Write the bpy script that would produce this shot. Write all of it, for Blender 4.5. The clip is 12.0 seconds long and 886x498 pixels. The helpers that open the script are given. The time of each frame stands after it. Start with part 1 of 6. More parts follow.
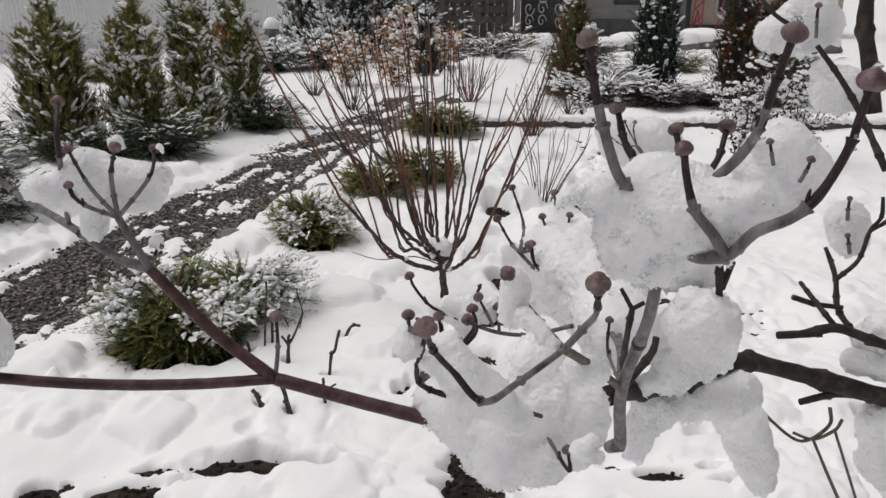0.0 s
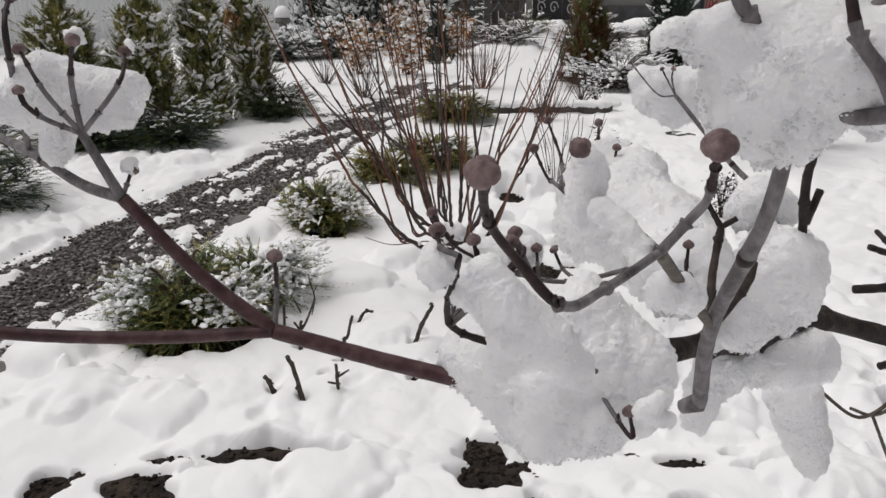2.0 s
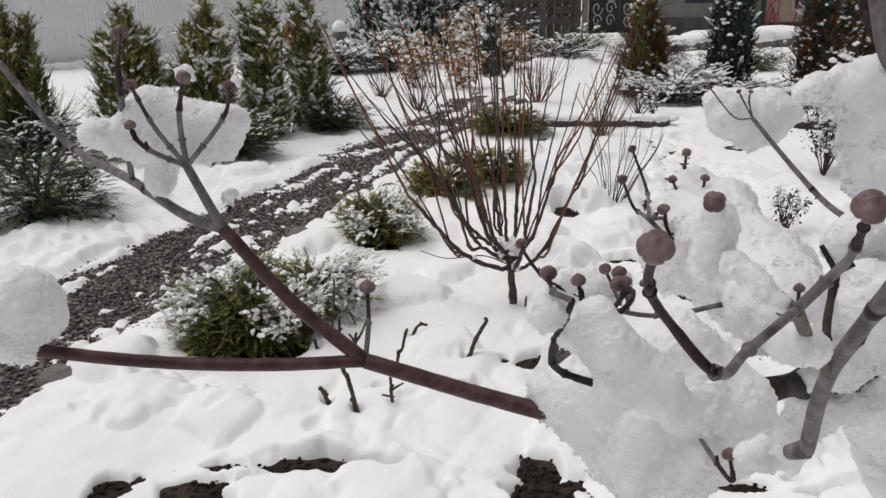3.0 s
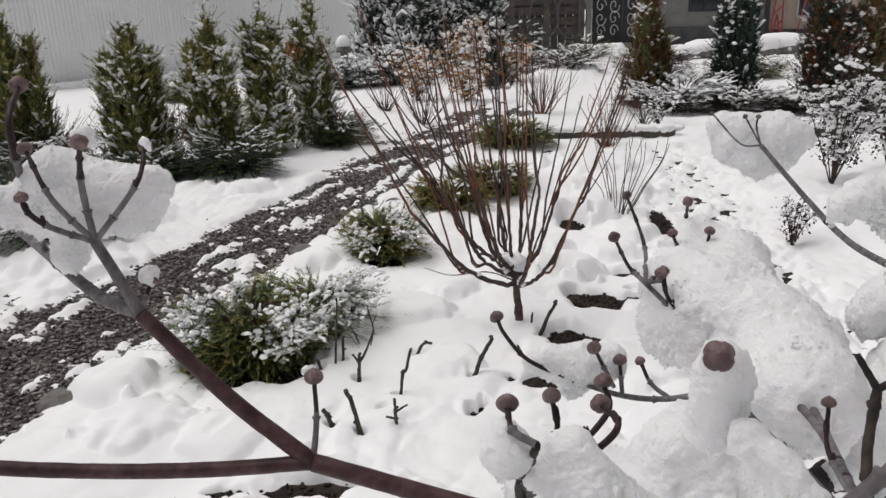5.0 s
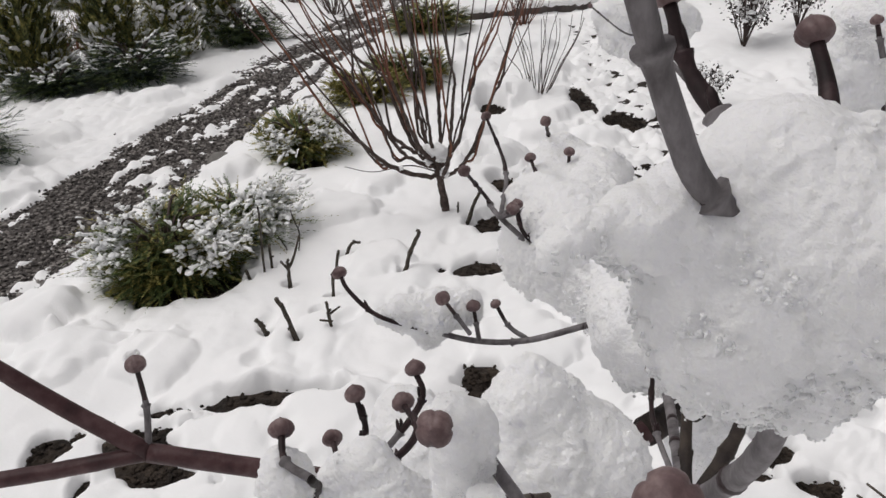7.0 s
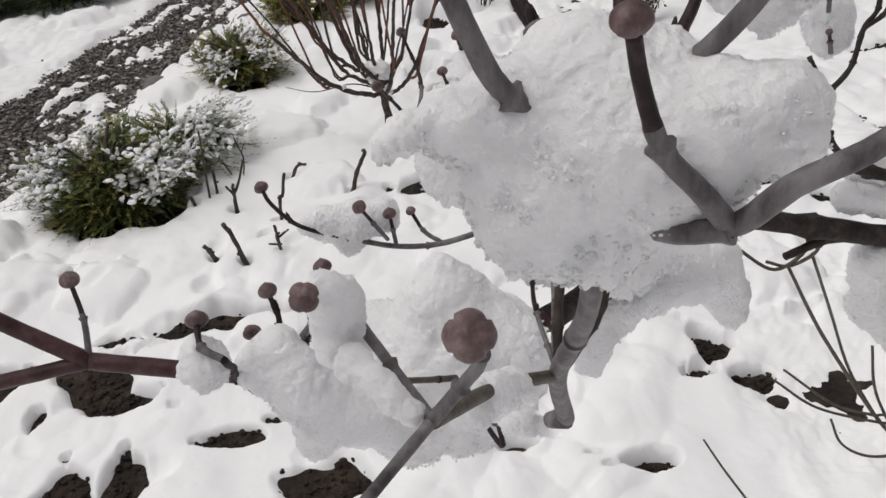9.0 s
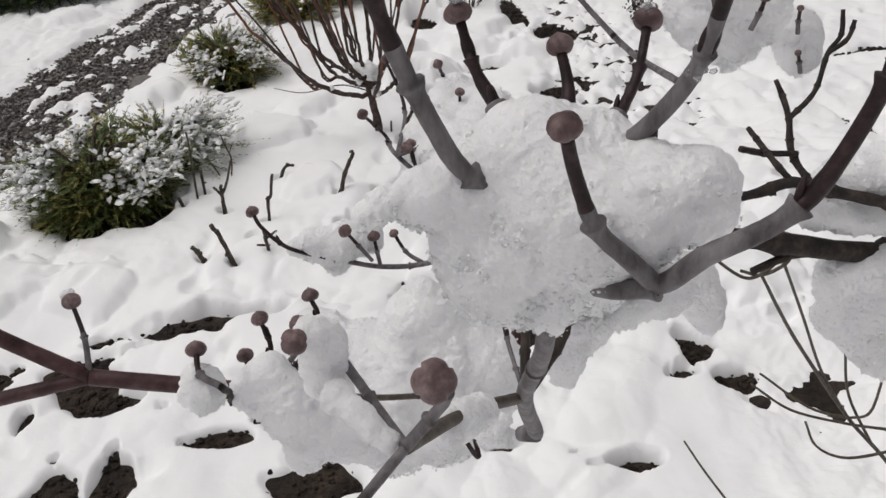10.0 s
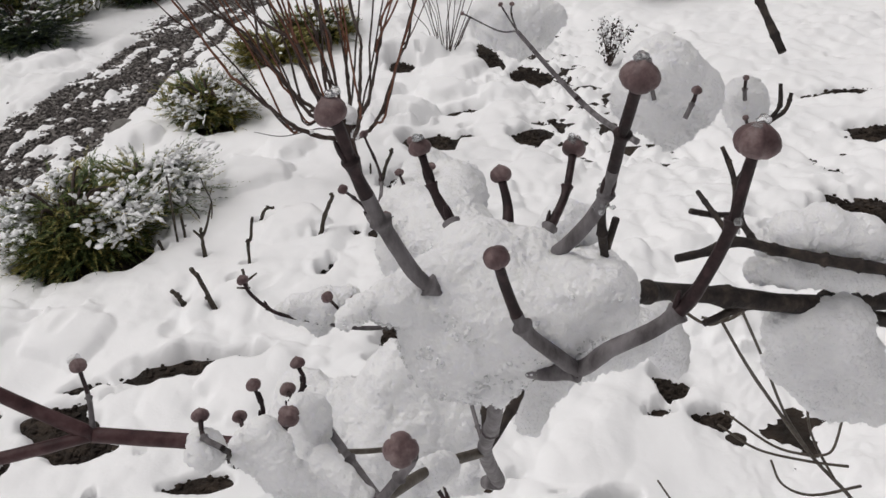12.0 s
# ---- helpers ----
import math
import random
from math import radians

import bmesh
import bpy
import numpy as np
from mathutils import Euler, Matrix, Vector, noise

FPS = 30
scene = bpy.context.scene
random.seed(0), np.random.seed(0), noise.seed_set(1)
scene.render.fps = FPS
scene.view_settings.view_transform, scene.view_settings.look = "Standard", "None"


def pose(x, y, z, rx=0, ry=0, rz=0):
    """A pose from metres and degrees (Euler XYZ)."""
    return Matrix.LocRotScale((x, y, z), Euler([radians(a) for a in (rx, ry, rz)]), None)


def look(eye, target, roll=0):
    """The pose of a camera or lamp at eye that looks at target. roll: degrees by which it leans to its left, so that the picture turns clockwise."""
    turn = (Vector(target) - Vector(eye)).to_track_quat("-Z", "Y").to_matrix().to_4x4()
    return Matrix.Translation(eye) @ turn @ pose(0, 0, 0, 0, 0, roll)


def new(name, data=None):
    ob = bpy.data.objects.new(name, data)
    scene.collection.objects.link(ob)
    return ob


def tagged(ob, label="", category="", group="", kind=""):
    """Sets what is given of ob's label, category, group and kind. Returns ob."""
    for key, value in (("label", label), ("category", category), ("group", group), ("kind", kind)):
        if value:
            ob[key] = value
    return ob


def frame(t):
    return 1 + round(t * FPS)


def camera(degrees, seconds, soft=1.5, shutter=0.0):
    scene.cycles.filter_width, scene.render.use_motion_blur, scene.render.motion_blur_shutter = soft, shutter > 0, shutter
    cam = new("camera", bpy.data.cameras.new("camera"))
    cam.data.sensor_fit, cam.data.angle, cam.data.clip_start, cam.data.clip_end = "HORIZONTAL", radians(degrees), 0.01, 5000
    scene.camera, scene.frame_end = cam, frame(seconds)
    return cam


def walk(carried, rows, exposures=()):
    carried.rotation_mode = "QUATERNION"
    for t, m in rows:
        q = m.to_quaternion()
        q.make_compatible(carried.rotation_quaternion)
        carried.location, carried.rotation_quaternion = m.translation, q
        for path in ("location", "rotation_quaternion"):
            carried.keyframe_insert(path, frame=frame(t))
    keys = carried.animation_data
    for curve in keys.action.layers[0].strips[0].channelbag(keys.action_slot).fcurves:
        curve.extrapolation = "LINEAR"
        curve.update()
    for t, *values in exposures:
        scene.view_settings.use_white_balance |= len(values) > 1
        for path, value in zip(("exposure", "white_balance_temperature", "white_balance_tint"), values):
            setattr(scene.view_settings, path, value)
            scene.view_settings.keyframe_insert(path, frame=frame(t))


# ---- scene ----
cam = camera(58.5, 12.0)
PATH = [
    (0, (0.11, -0.201, 1.472), (0.08, 1.703, 0.86), 0.1),
    (0.5, (0.114, -0.182, 1.452), (0.085, 1.72, 0.832), 0.1),
    (1, (0.114, -0.167, 1.44), (0.091, 1.73, 0.806), -0.1),
    (1.5, (0.106, -0.159, 1.431), (0.076, 1.736, 0.793), -0.4),
    (2, (0.102, -0.15, 1.429), (0.041, 1.745, 0.793), -0.5),
    (2.5, (0.094, -0.151, 1.431), (-0.032, 1.742, 0.798), -0.7),
    (3, (0.086, -0.149, 1.437), (-0.105, 1.748, 0.832), -0.9),
    (5, (0.098, -0.096, 1.445), (-0.112, 1.808, 0.869), -1.9),
    (5.5, (0.113, -0.089, 1.453), (-0.048, 1.819, 0.874), -2.6),
    (6, (0.118, -0.079, 1.453), (0.005, 1.825, 0.851), -3.3),
    (6.5, (0.125, -0.071, 1.458), (0.042, 1.793, 0.738), -4.6),
    (7, (0.13, -0.065, 1.455), (0.08, 1.747, 0.61), -5.4),
    (7.5, (0.133, -0.065, 1.455), (0.114, 1.695, 0.506), -6.3),
    (9.5, (0.145, -0.092, 1.466), (0.212, 1.616, 0.427), -5.8),
    (10, (0.146, -0.096, 1.476), (0.226, 1.61, 0.435), -5.6),
    (10.5, (0.145, -0.1, 1.482), (0.247, 1.61, 0.451), -5.3),
    (11, (0.149, -0.102, 1.49), (0.287, 1.621, 0.485), -4.9),
    (11.5, (0.151, -0.111, 1.496), (0.292, 1.627, 0.516), -5.0),
    (12, (0.149, -0.119, 1.502), (0.291, 1.629, 0.54), -5.1),
]
walk(cam, [(t, look(eye, target, roll)) for t, eye, target, roll in PATH], [(0.0, 0.05), (5.0, 0.09), (7.5, 0.03), (9.5, 0.0), (12.0, -0.03)])


# ---- light: an overcast sky ----
world = bpy.data.worlds.new("overcast_sky")
scene.world = world
world.use_nodes = True
wn = world.node_tree.nodes
wl = world.node_tree.links
sky = wn.new("ShaderNodeTexSky")
sky.sky_type = 'NISHITA'
sky.sun_disc = False
sky.sun_elevation = radians(68)
sky.sun_rotation = radians(-80)
sky.dust_density = 4.0
sky.ozone_density = 1.0
veil = wn.new("ShaderNodeHueSaturation")
veil.inputs["Saturation"].default_value = 0.08
wl.new(sky.outputs[0], veil.inputs["Color"])
warm = wn.new("ShaderNodeMix")
warm.data_type, warm.blend_type = 'RGBA', 'MULTIPLY'
warm.inputs[0].default_value = 1.0
warm.inputs[7].default_value = (1.035, 1.0, 1.01, 1)
wl.new(veil.outputs[0], warm.inputs[6])
wl.new(warm.outputs[2], wn["Background"].inputs[0])
wn["Background"].inputs[1].default_value = 0.072
sun_data = bpy.data.lights.new("sun", 'SUN')
sun_data.energy = 1.15
sun_data.angle = radians(60)
sun_data.color = (1.0, 0.97, 0.93)
sun = new("sun", sun_data)
sun.matrix_world = look((-3.5, 2.5, 9), (0, 2, 0))


# ---- materials ----
def material(name, colors, scale=20, rough=0.8, bump=0.2, bump_scale=None, stretch=(1, 1, 1), island=0.0, sss=0.0, metal=0.0, fine=None, spec=0.3):
    """A procedural surface: two scales of noise over a colour ramp, with relief."""
    m = bpy.data.materials.new(name)
    m.use_nodes = True
    n, l = m.node_tree.nodes, m.node_tree.links
    bsdf = n["Principled BSDF"]
    co = n.new("ShaderNodeTexCoord")
    mp = n.new("ShaderNodeMapping")
    mp.inputs["Scale"].default_value = stretch
    l.new(co.outputs["Object"], mp.inputs["Vector"])
    big = n.new("ShaderNodeTexNoise")
    big.inputs["Scale"].default_value = scale
    big.inputs["Detail"].default_value = 6
    big.inputs["Roughness"].default_value = 0.62
    l.new(mp.outputs[0], big.inputs["Vector"])
    ramp = n.new("ShaderNodeValToRGB")
    ramp.color_ramp.elements[0].position, ramp.color_ramp.elements[1].position = 0.3, 0.7
    ramp.color_ramp.elements[0].color = (*colors[0], 1)
    ramp.color_ramp.elements[1].color = (*colors[-1], 1)
    for i, c in enumerate(colors[1:-1]):
        e = ramp.color_ramp.elements.new(0.3 + 0.4 * (i + 1) / (len(colors) - 1))
        e.color = (*c, 1)
    value = big.outputs[0]
    if island:
        geo = n.new("ShaderNodeNewGeometry")
        mix = n.new("ShaderNodeMix")
        mix.inputs[0].default_value = island
        l.new(value, mix.inputs[2])
        l.new(geo.outputs["Random Per Island"], mix.inputs[3])
        value = mix.outputs[0]
    l.new(value, ramp.inputs[0])
    l.new(ramp.outputs[0], bsdf.inputs["Base Color"])
    small = n.new("ShaderNodeTexNoise")
    small.inputs["Scale"].default_value = bump_scale or scale * 6
    small.inputs["Detail"].default_value = 5
    l.new(mp.outputs[0], small.inputs["Vector"])
    b = n.new("ShaderNodeBump")
    b.inputs["Strength"].default_value = bump
    b.inputs["Distance"].default_value = fine or 0.01
    l.new(small.outputs[0], b.inputs["Height"])
    l.new(b.outputs[0], bsdf.inputs["Normal"])
    rr = n.new("ShaderNodeMapRange")
    rr.inputs[3].default_value, rr.inputs[4].default_value = max(0.05, rough - 0.12), min(1, rough + 0.12)
    l.new(small.outputs[0], rr.inputs[0])
    l.new(rr.outputs[0], bsdf.inputs["Roughness"])
    bsdf.inputs["Metallic"].default_value = metal
    bsdf.inputs["Specular IOR Level"].default_value = spec
    if sss:
        bsdf.inputs["Subsurface Weight"].default_value = sss
        bsdf.inputs["Subsurface Radius"].default_value = (0.006, 0.006, 0.0065)
        bsdf.inputs["Subsurface Scale"].default_value = 1.0
    return m


SNOW = material("snow", [(0.895, 0.9, 0.91), (0.935, 0.935, 0.94)], scale=3, rough=0.75, bump=0.22, bump_scale=110, fine=0.005)
SNOW_NEAR = material("clump_snow", [(0.80, 0.803, 0.812), (0.86, 0.862, 0.868)], scale=60, rough=0.5, bump=0.8, bump_scale=750, fine=0.0014, sss=0.6, spec=0.45)
GRAIN = material("snow_grain", [(0.76, 0.765, 0.775), (0.83, 0.83, 0.84)], scale=200, rough=0.4, bump=0.0, spec=0.5)
SOIL = material("soil", [(0.008, 0.006, 0.0045), (0.026, 0.019, 0.0145), (0.06, 0.044, 0.032)], scale=9, rough=0.9, bump=1.0, bump_scale=45, fine=0.03)
GRAVEL_BED = material("gravel_bed", [(0.05, 0.043, 0.041), (0.13, 0.117, 0.11)], scale=55, rough=0.85, bump=1.0, bump_scale=90, fine=0.02)
STONE = material("gravel_stone", [(0.045, 0.04, 0.038), (0.13, 0.115, 0.108), (0.27, 0.25, 0.235)], scale=30, rough=0.75, bump=0.3, island=0.8)
ROCK = material("rock", [(0.10, 0.095, 0.09), (0.24, 0.23, 0.215)], scale=8, rough=0.85, bump=0.6, bump_scale=30)
BARK_GREY = material("bark_grey", [(0.055, 0.047, 0.049), (0.135, 0.124, 0.128), (0.225, 0.21, 0.218)], scale=260, rough=0.6, bump=0.35, bump_scale=900, stretch=(1, 1, 0.4), fine=0.0006)
BARK_PLUM = material("bark_plum", [(0.008, 0.0042, 0.0046), (0.020, 0.0095, 0.0105), (0.05, 0.027, 0.029)], scale=300, spec=0.3, rough=0.55, bump=0.3, bump_scale=900, fine=0.0005)
BARK_RED = material("bark_red", [(0.028, 0.0115, 0.0125), (0.06, 0.0265, 0.028), (0.10, 0.056, 0.057)], scale=120, rough=0.5, bump=0.4, bump_scale=500, fine=0.0008)
BARK_OLIVE = material("bark_olive", [(0.045, 0.036, 0.028), (0.085, 0.07, 0.055), (0.13, 0.115, 0.095)], scale=200, rough=0.6, bump=0.35, bump_scale=700, fine=0.0006)
BARK_DARK = material("bark_dark", [(0.012, 0.0095, 0.009), (0.027, 0.021, 0.019), (0.065, 0.05, 0.04)], scale=120, rough=0.75, bump=0.6, bump_scale=420, fine=0.0015)
BUD = material("bud_scale", [(0.05, 0.028, 0.029), (0.125, 0.08, 0.081), (0.25, 0.185, 0.18)], scale=220, rough=0.5, bump=0.3, bump_scale=900, stretch=(1, 1, 1), fine=0.0004)
STEM_RED = material("stem_red", [(0.045, 0.018, 0.014), (0.13, 0.052, 0.033), (0.26, 0.12, 0.07)], scale=14, rough=0.6, bump=0.2, bump_scale=150, island=0.5, fine=0.001)
STEM_BROWN = material("stem_brown", [(0.03, 0.021, 0.018), (0.065, 0.047, 0.041), (0.12, 0.09, 0.08)], scale=40, rough=0.75, bump=0.4, bump_scale=220, fine=0.002)
WOOD_STUB = material("cut_wood", [(0.025, 0.021, 0.017), (0.06, 0.05, 0.04), (0.11, 0.095, 0.075)], scale=60, rough=0.8, bump=0.5, bump_scale=260, fine=0.002)
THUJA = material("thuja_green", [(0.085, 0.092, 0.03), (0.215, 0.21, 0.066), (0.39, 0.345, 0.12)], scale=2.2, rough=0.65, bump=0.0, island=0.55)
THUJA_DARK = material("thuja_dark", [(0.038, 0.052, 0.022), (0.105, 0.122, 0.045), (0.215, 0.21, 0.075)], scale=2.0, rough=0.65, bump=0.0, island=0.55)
THUJA_BROWN = material("thuja_bronze", [(0.05, 0.024, 0.013), (0.15, 0.066, 0.03), (0.28, 0.13, 0.055)], scale=1.6, rough=0.7, bump=0.0, island=0.5)
JUNIPER = material("juniper_green", [(0.04, 0.065, 0.022), (0.095, 0.135, 0.045), (0.19, 0.225, 0.085)], scale=7, rough=0.6, bump=0.0, island=0.5)
GOLD_GREEN = material("golden_green", [(0.10, 0.105, 0.03), (0.25, 0.235, 0.07), (0.42, 0.36, 0.13)], scale=9, rough=0.6, bump=0.0, island=0.6)
DRY_LEAF = material("dry_leaf", [(0.16, 0.06, 0.022), (0.42, 0.21, 0.085), (0.58, 0.4, 0.23)], scale=6, rough=0.8, bump=0.0, island=0.7)
DARK_LEAF = material("dark_leaf", [(0.02, 0.014, 0.012), (0.045, 0.03, 0.026)], scale=8, rough=0.55, bump=0.0, island=0.6)
CONIFER_BLUE = material("spruce_green", [(0.022, 0.034, 0.026), (0.055, 0.078, 0.062)], scale=3, rough=0.7, bump=0.0, island=0.5)
FENCE_METAL = material("fence_metal", [(0.76, 0.77, 0.775), (0.84, 0.85, 0.855)], scale=0.8, rough=0.4, bump=0.05, bump_scale=8, metal=0.1)
SIDING = material("grey_siding", [(0.17, 0.17, 0.165), (0.24, 0.24, 0.23)], scale=2, rough=0.7, bump=0.1)
BEIGE = material("beige_board", [(0.4, 0.33, 0.27), (0.52, 0.44, 0.37)], scale=2, rough=0.7, bump=0.1)
DARK_WALL = material("dark_plinth", [(0.06, 0.06, 0.064), (0.105, 0.105, 0.11)], scale=3, rough=0.85, bump=0.3)
CONCRETE = material("concrete", [(0.2, 0.19, 0.18), (0.3, 0.29, 0.275)], scale=3, rough=0.85, bump=0.3)
DOOR_DARK = material("door_dark", [(0.02, 0.02, 0.023), (0.04, 0.04, 0.045)], scale=5, rough=0.4, bump=0.05)
ORNAMENT = material("door_ornament", [(0.45, 0.45, 0.45), (0.62, 0.62, 0.62)], scale=9, rough=0.4, bump=0.1)
RED_STEEL = material("red_steel", [(0.3, 0.05, 0.06), (0.4, 0.08, 0.09)], scale=6, rough=0.5, bump=0.05)
TIMBER = material("dark_timber", [(0.055, 0.048, 0.044), (0.12, 0.105, 0.095)], scale=5, rough=0.85, bump=0.3)
GLASS = bpy.data.materials.new("window_glass")
GLASS.use_nodes = True
GLASS.node_tree.nodes["Principled BSDF"].inputs["Base Color"].default_value = (0.02, 0.025, 0.035, 1)
GLASS.node_tree.nodes["Principled BSDF"].inputs["Roughness"].default_value = 0.05
ICE = bpy.data.materials.new("ice")
ICE.use_nodes = True
ib = ICE.node_tree.nodes["Principled BSDF"]
ib.inputs["Transmission Weight"].default_value = 0.85
ib.inputs["IOR"].default_value = 1.31
ib.inputs["Roughness"].default_value = 0.12
ib.inputs["Base Color"].default_value = (0.95, 0.96, 0.97, 1)
ICE_CRUST = material("ice_crust", [(0.86, 0.87, 0.88), (0.93, 0.935, 0.94)], scale=900, rough=0.2, bump=0.0, spec=0.7)
ICE_CRUST.node_tree.nodes["Principled BSDF"].inputs["Transmission Weight"].default_value = 0.3


# ---- builders ----
def thing(name, at, label, category, group="", kind=""):
    ob = new(name)
    ob.empty_display_size = 0.05
    ob.location = at
    return tagged(ob, label, category, group, kind)


def mesh_object(name, verts, faces, mats, parent=None, label="", smooth=True, slots=None):
    me = bpy.data.meshes.new(name)
    v = np.asarray(verts, dtype=float).reshape(-1, 3)
    if parent is not None:
        v = v - np.array(parent.matrix_basis.translation)
        if parent.parent is not None:
            v = v - np.array(parent.parent.matrix_basis.translation)
    me.from_pydata(v.tolist(), [], faces if isinstance(faces, list) else faces.tolist())
    for m in mats if isinstance(mats, (list, tuple)) else [mats]:
        me.materials.append(m)
    if slots is not None:
        me.polygons.foreach_set("material_index", slots)
    me.polygons.foreach_set("use_smooth", [smooth] * len(me.polygons))
    ob = new(name, me)
    ob.parent = parent
    if label:
        ob["label"] = label
    return ob


def part(name, bm, mat, parent, label="", smooth=False):
    """Links a bmesh as one mesh object under a thing; its vertices are in the thing's own axes."""
    me = bpy.data.meshes.new(name)
    bm.to_mesh(me)
    bm.free()
    me.materials.append(mat)
    me.polygons.foreach_set("use_smooth", [smooth] * len(me.polygons))
    ob = new(name, me)
    ob.parent = parent
    if label:
        ob["label"] = label
    return ob


def spline(points, per=6):
    """Catmull-Rom through the points."""
    p = np.array(points, dtype=float)
    p = np.vstack([2 * p[0] - p[1], p, 2 * p[-1] - p[-2]])
    out = []
    for i in range(1, len(p) - 2):
        for k in range(per):
            u = k / per
            out.append(0.5 * (2 * p[i] + (p[i + 1] - p[i - 1]) * u + (2 * p[i - 1] - 5 * p[i] + 4 * p[i + 1] - p[i + 2]) * u * u
                              + (3 * p[i] - p[i - 1] - 3 * p[i + 1] + p[i + 2]) * u ** 3))
    out.append(p[-2])
    return np.array(out)


def tube(line, radii, sides=8, wobble=0.0, rng=None):
    """Vertices and faces of a closed tube along a line."""
    line = np.asarray(line)
    n = len(line)
    tang = np.gradient(line, axis=0)
    tang /= np.linalg.norm(tang, axis=1)[:, None] + 1e-12
    ref = np.array([0.0, 0.0, 1.0]) if abs(tang[0][2]) < 0.9 else np.array([1.0, 0, 0])
    verts, faces = [], []
    u = np.cross(ref, tang[0])
    u /= np.linalg.norm(u)
    for i in range(n):
        u = u - tang[i] * np.dot(u, tang[i])
        u /= np.linalg.norm(u) + 1e-12
        w = np.cross(tang[i], u)
        for k in range(sides):
            a = 2 * math.pi * k / sides
            r = radii[i] * (1 + (rng.uniform(-wobble, wobble) if wobble else 0))
            verts.append(line[i] + r * (math.cos(a) * u + math.sin(a) * w))
    for i in range(n - 1):
        for k in range(sides):
            a, b = i * sides + k, i * sides + (k + 1) % sides
            faces.append((a, b, b + sides, a + sides))
    faces.append(tuple(range(sides))[::-1])
    faces.append(tuple(range((n - 1) * sides, n * sides)))
    return verts, faces


ICO = bmesh.new()
bmesh.ops.create_icosphere(ICO, subdivisions=1, radius=1)
ICO_V = np.array([v.co[:] for v in ICO.verts])
ICO_F = [tuple(v.index for v in f.verts) for f in ICO.faces]
ICO.free()
ICO2 = bmesh.new()
bmesh.ops.create_icosphere(ICO2, subdivisions=2, radius=1)
ICO2_V = np.array([v.co[:] for v in ICO2.verts])
ICO2_F = [tuple(v.index for v in f.verts) for f in ICO2.faces]
ICO2.free()


def lumps(spots, rng, flat=0.6, fine=False):
    """Many small uneven lumps: spots are rows of x, y, z, radius."""
    bv, bf = (ICO2_V, ICO2_F) if fine else (ICO_V, ICO_F)
    verts, faces = [], []
    for x, y, z, r in spots:
        k = len(verts)
        j = 1 + rng.uniform(-0.28, 0.28, len(bv))
        s = np.array([rng.uniform(0.75, 1.35), rng.uniform(0.75, 1.35), flat * rng.uniform(0.8, 1.2)])
        a = rng.uniform(0, 6.28)
        v = bv * j[:, None] * s * r
        ca, sa = math.cos(a), math.sin(a)
        v = np.column_stack([v[:, 0] * ca - v[:, 1] * sa, v[:, 0] * sa + v[:, 1] * ca, v[:, 2]])
        verts.extend((v + (x, y, z)).tolist())
        faces.extend([tuple(i + k for i in f) for f in bf])
    return verts, faces


def sprays(specs, rng, leaf=0.02, pairs=6, droop=0.15, width=0.4):
    """Feathery sprays: specs are rows of origin, direction, length. Returns vertices, quads and points along the sprays."""
    O = np.array([q[0] for q in specs], float)
    D = np.array([q[1] for q in specs], float)
    L = np.array([q[2] for q in specs], float)[:, None]
    n = len(O)
    D /= np.linalg.norm(D, axis=1)[:, None] + 1e-9
    side = np.cross(D, (0, 0, 1.0))
    side /= np.linalg.norm(side, axis=1)[:, None] + 1e-9
    up = np.cross(side, D)
    tilt = rng.uniform(-0.7, 0.7, (n, 1))
    side = side * np.cos(tilt) + up * np.sin(tilt)
    quads = []
    for i in range(pairs + 1):
        u = (i + 0.5) / (pairs + 0.5)
        p = O + D * L * u
        p[:, 2] -= (droop * L * u * u)[:, 0]
        for s in ((-1, 1) if i < pairs else (0,)):
            a = D * 1.1 + side * s * rng.uniform(0.35, 0.8, (n, 1)) + up * rng.uniform(-0.3, 0.35, (n, 1))
            a /= np.linalg.norm(a, axis=1)[:, None]
            ll = leaf * rng.uniform(0.7, 1.35, (n, 1)) * (1.1 - 0.45 * u)
            w = np.cross(a, up + rng.uniform(-0.5, 0.5, (n, 3)))
            w *= ll * width * 0.5 / (np.linalg.norm(w, axis=1)[:, None] + 1e-9)
            quads.append(np.stack([p, p + a * ll * 0.45 + w, p + a * ll, p + a * ll * 0.45 - w], axis=1))
    mid = O + D * L * 0.5
    mid[:, 2] -= (droop * L * 0.25)[:, 0]
    tip = O + D * L
    tip[:, 2] -= (droop * L)[:, 0]
    w = side * leaf * 0.09
    quads.append(np.stack([O - w, O + w, mid + w * 0.8, mid - w * 0.8], axis=1))
    quads.append(np.stack([mid - w * 0.8, mid + w * 0.8, tip + w * 0.3, tip - w * 0.3], axis=1))
    v = np.concatenate(quads).reshape(-1, 3)
    f = np.arange(len(v)).reshape(-1, 4)
    tops = O + D * L * 0.6
    tops[:, 2] -= (droop * L * 0.36)[:, 0]
    return v, f, list(tops)


def box(bm, x0, y0, z0, x1, y1, z1):
    r = bmesh.ops.create_cube(bm, size=1.0)
    for v in r["verts"]:
        v.co = Vector(((x0 + x1) / 2 + v.co.x * (x1 - x0), (y0 + y1) / 2 + v.co.y * (y1 - y0), (z0 + z1) / 2 + v.co.z * (z1 - z0)))


def fbm(x, y, z=0.0):
    return noise.noise(Vector((x, y, z)))


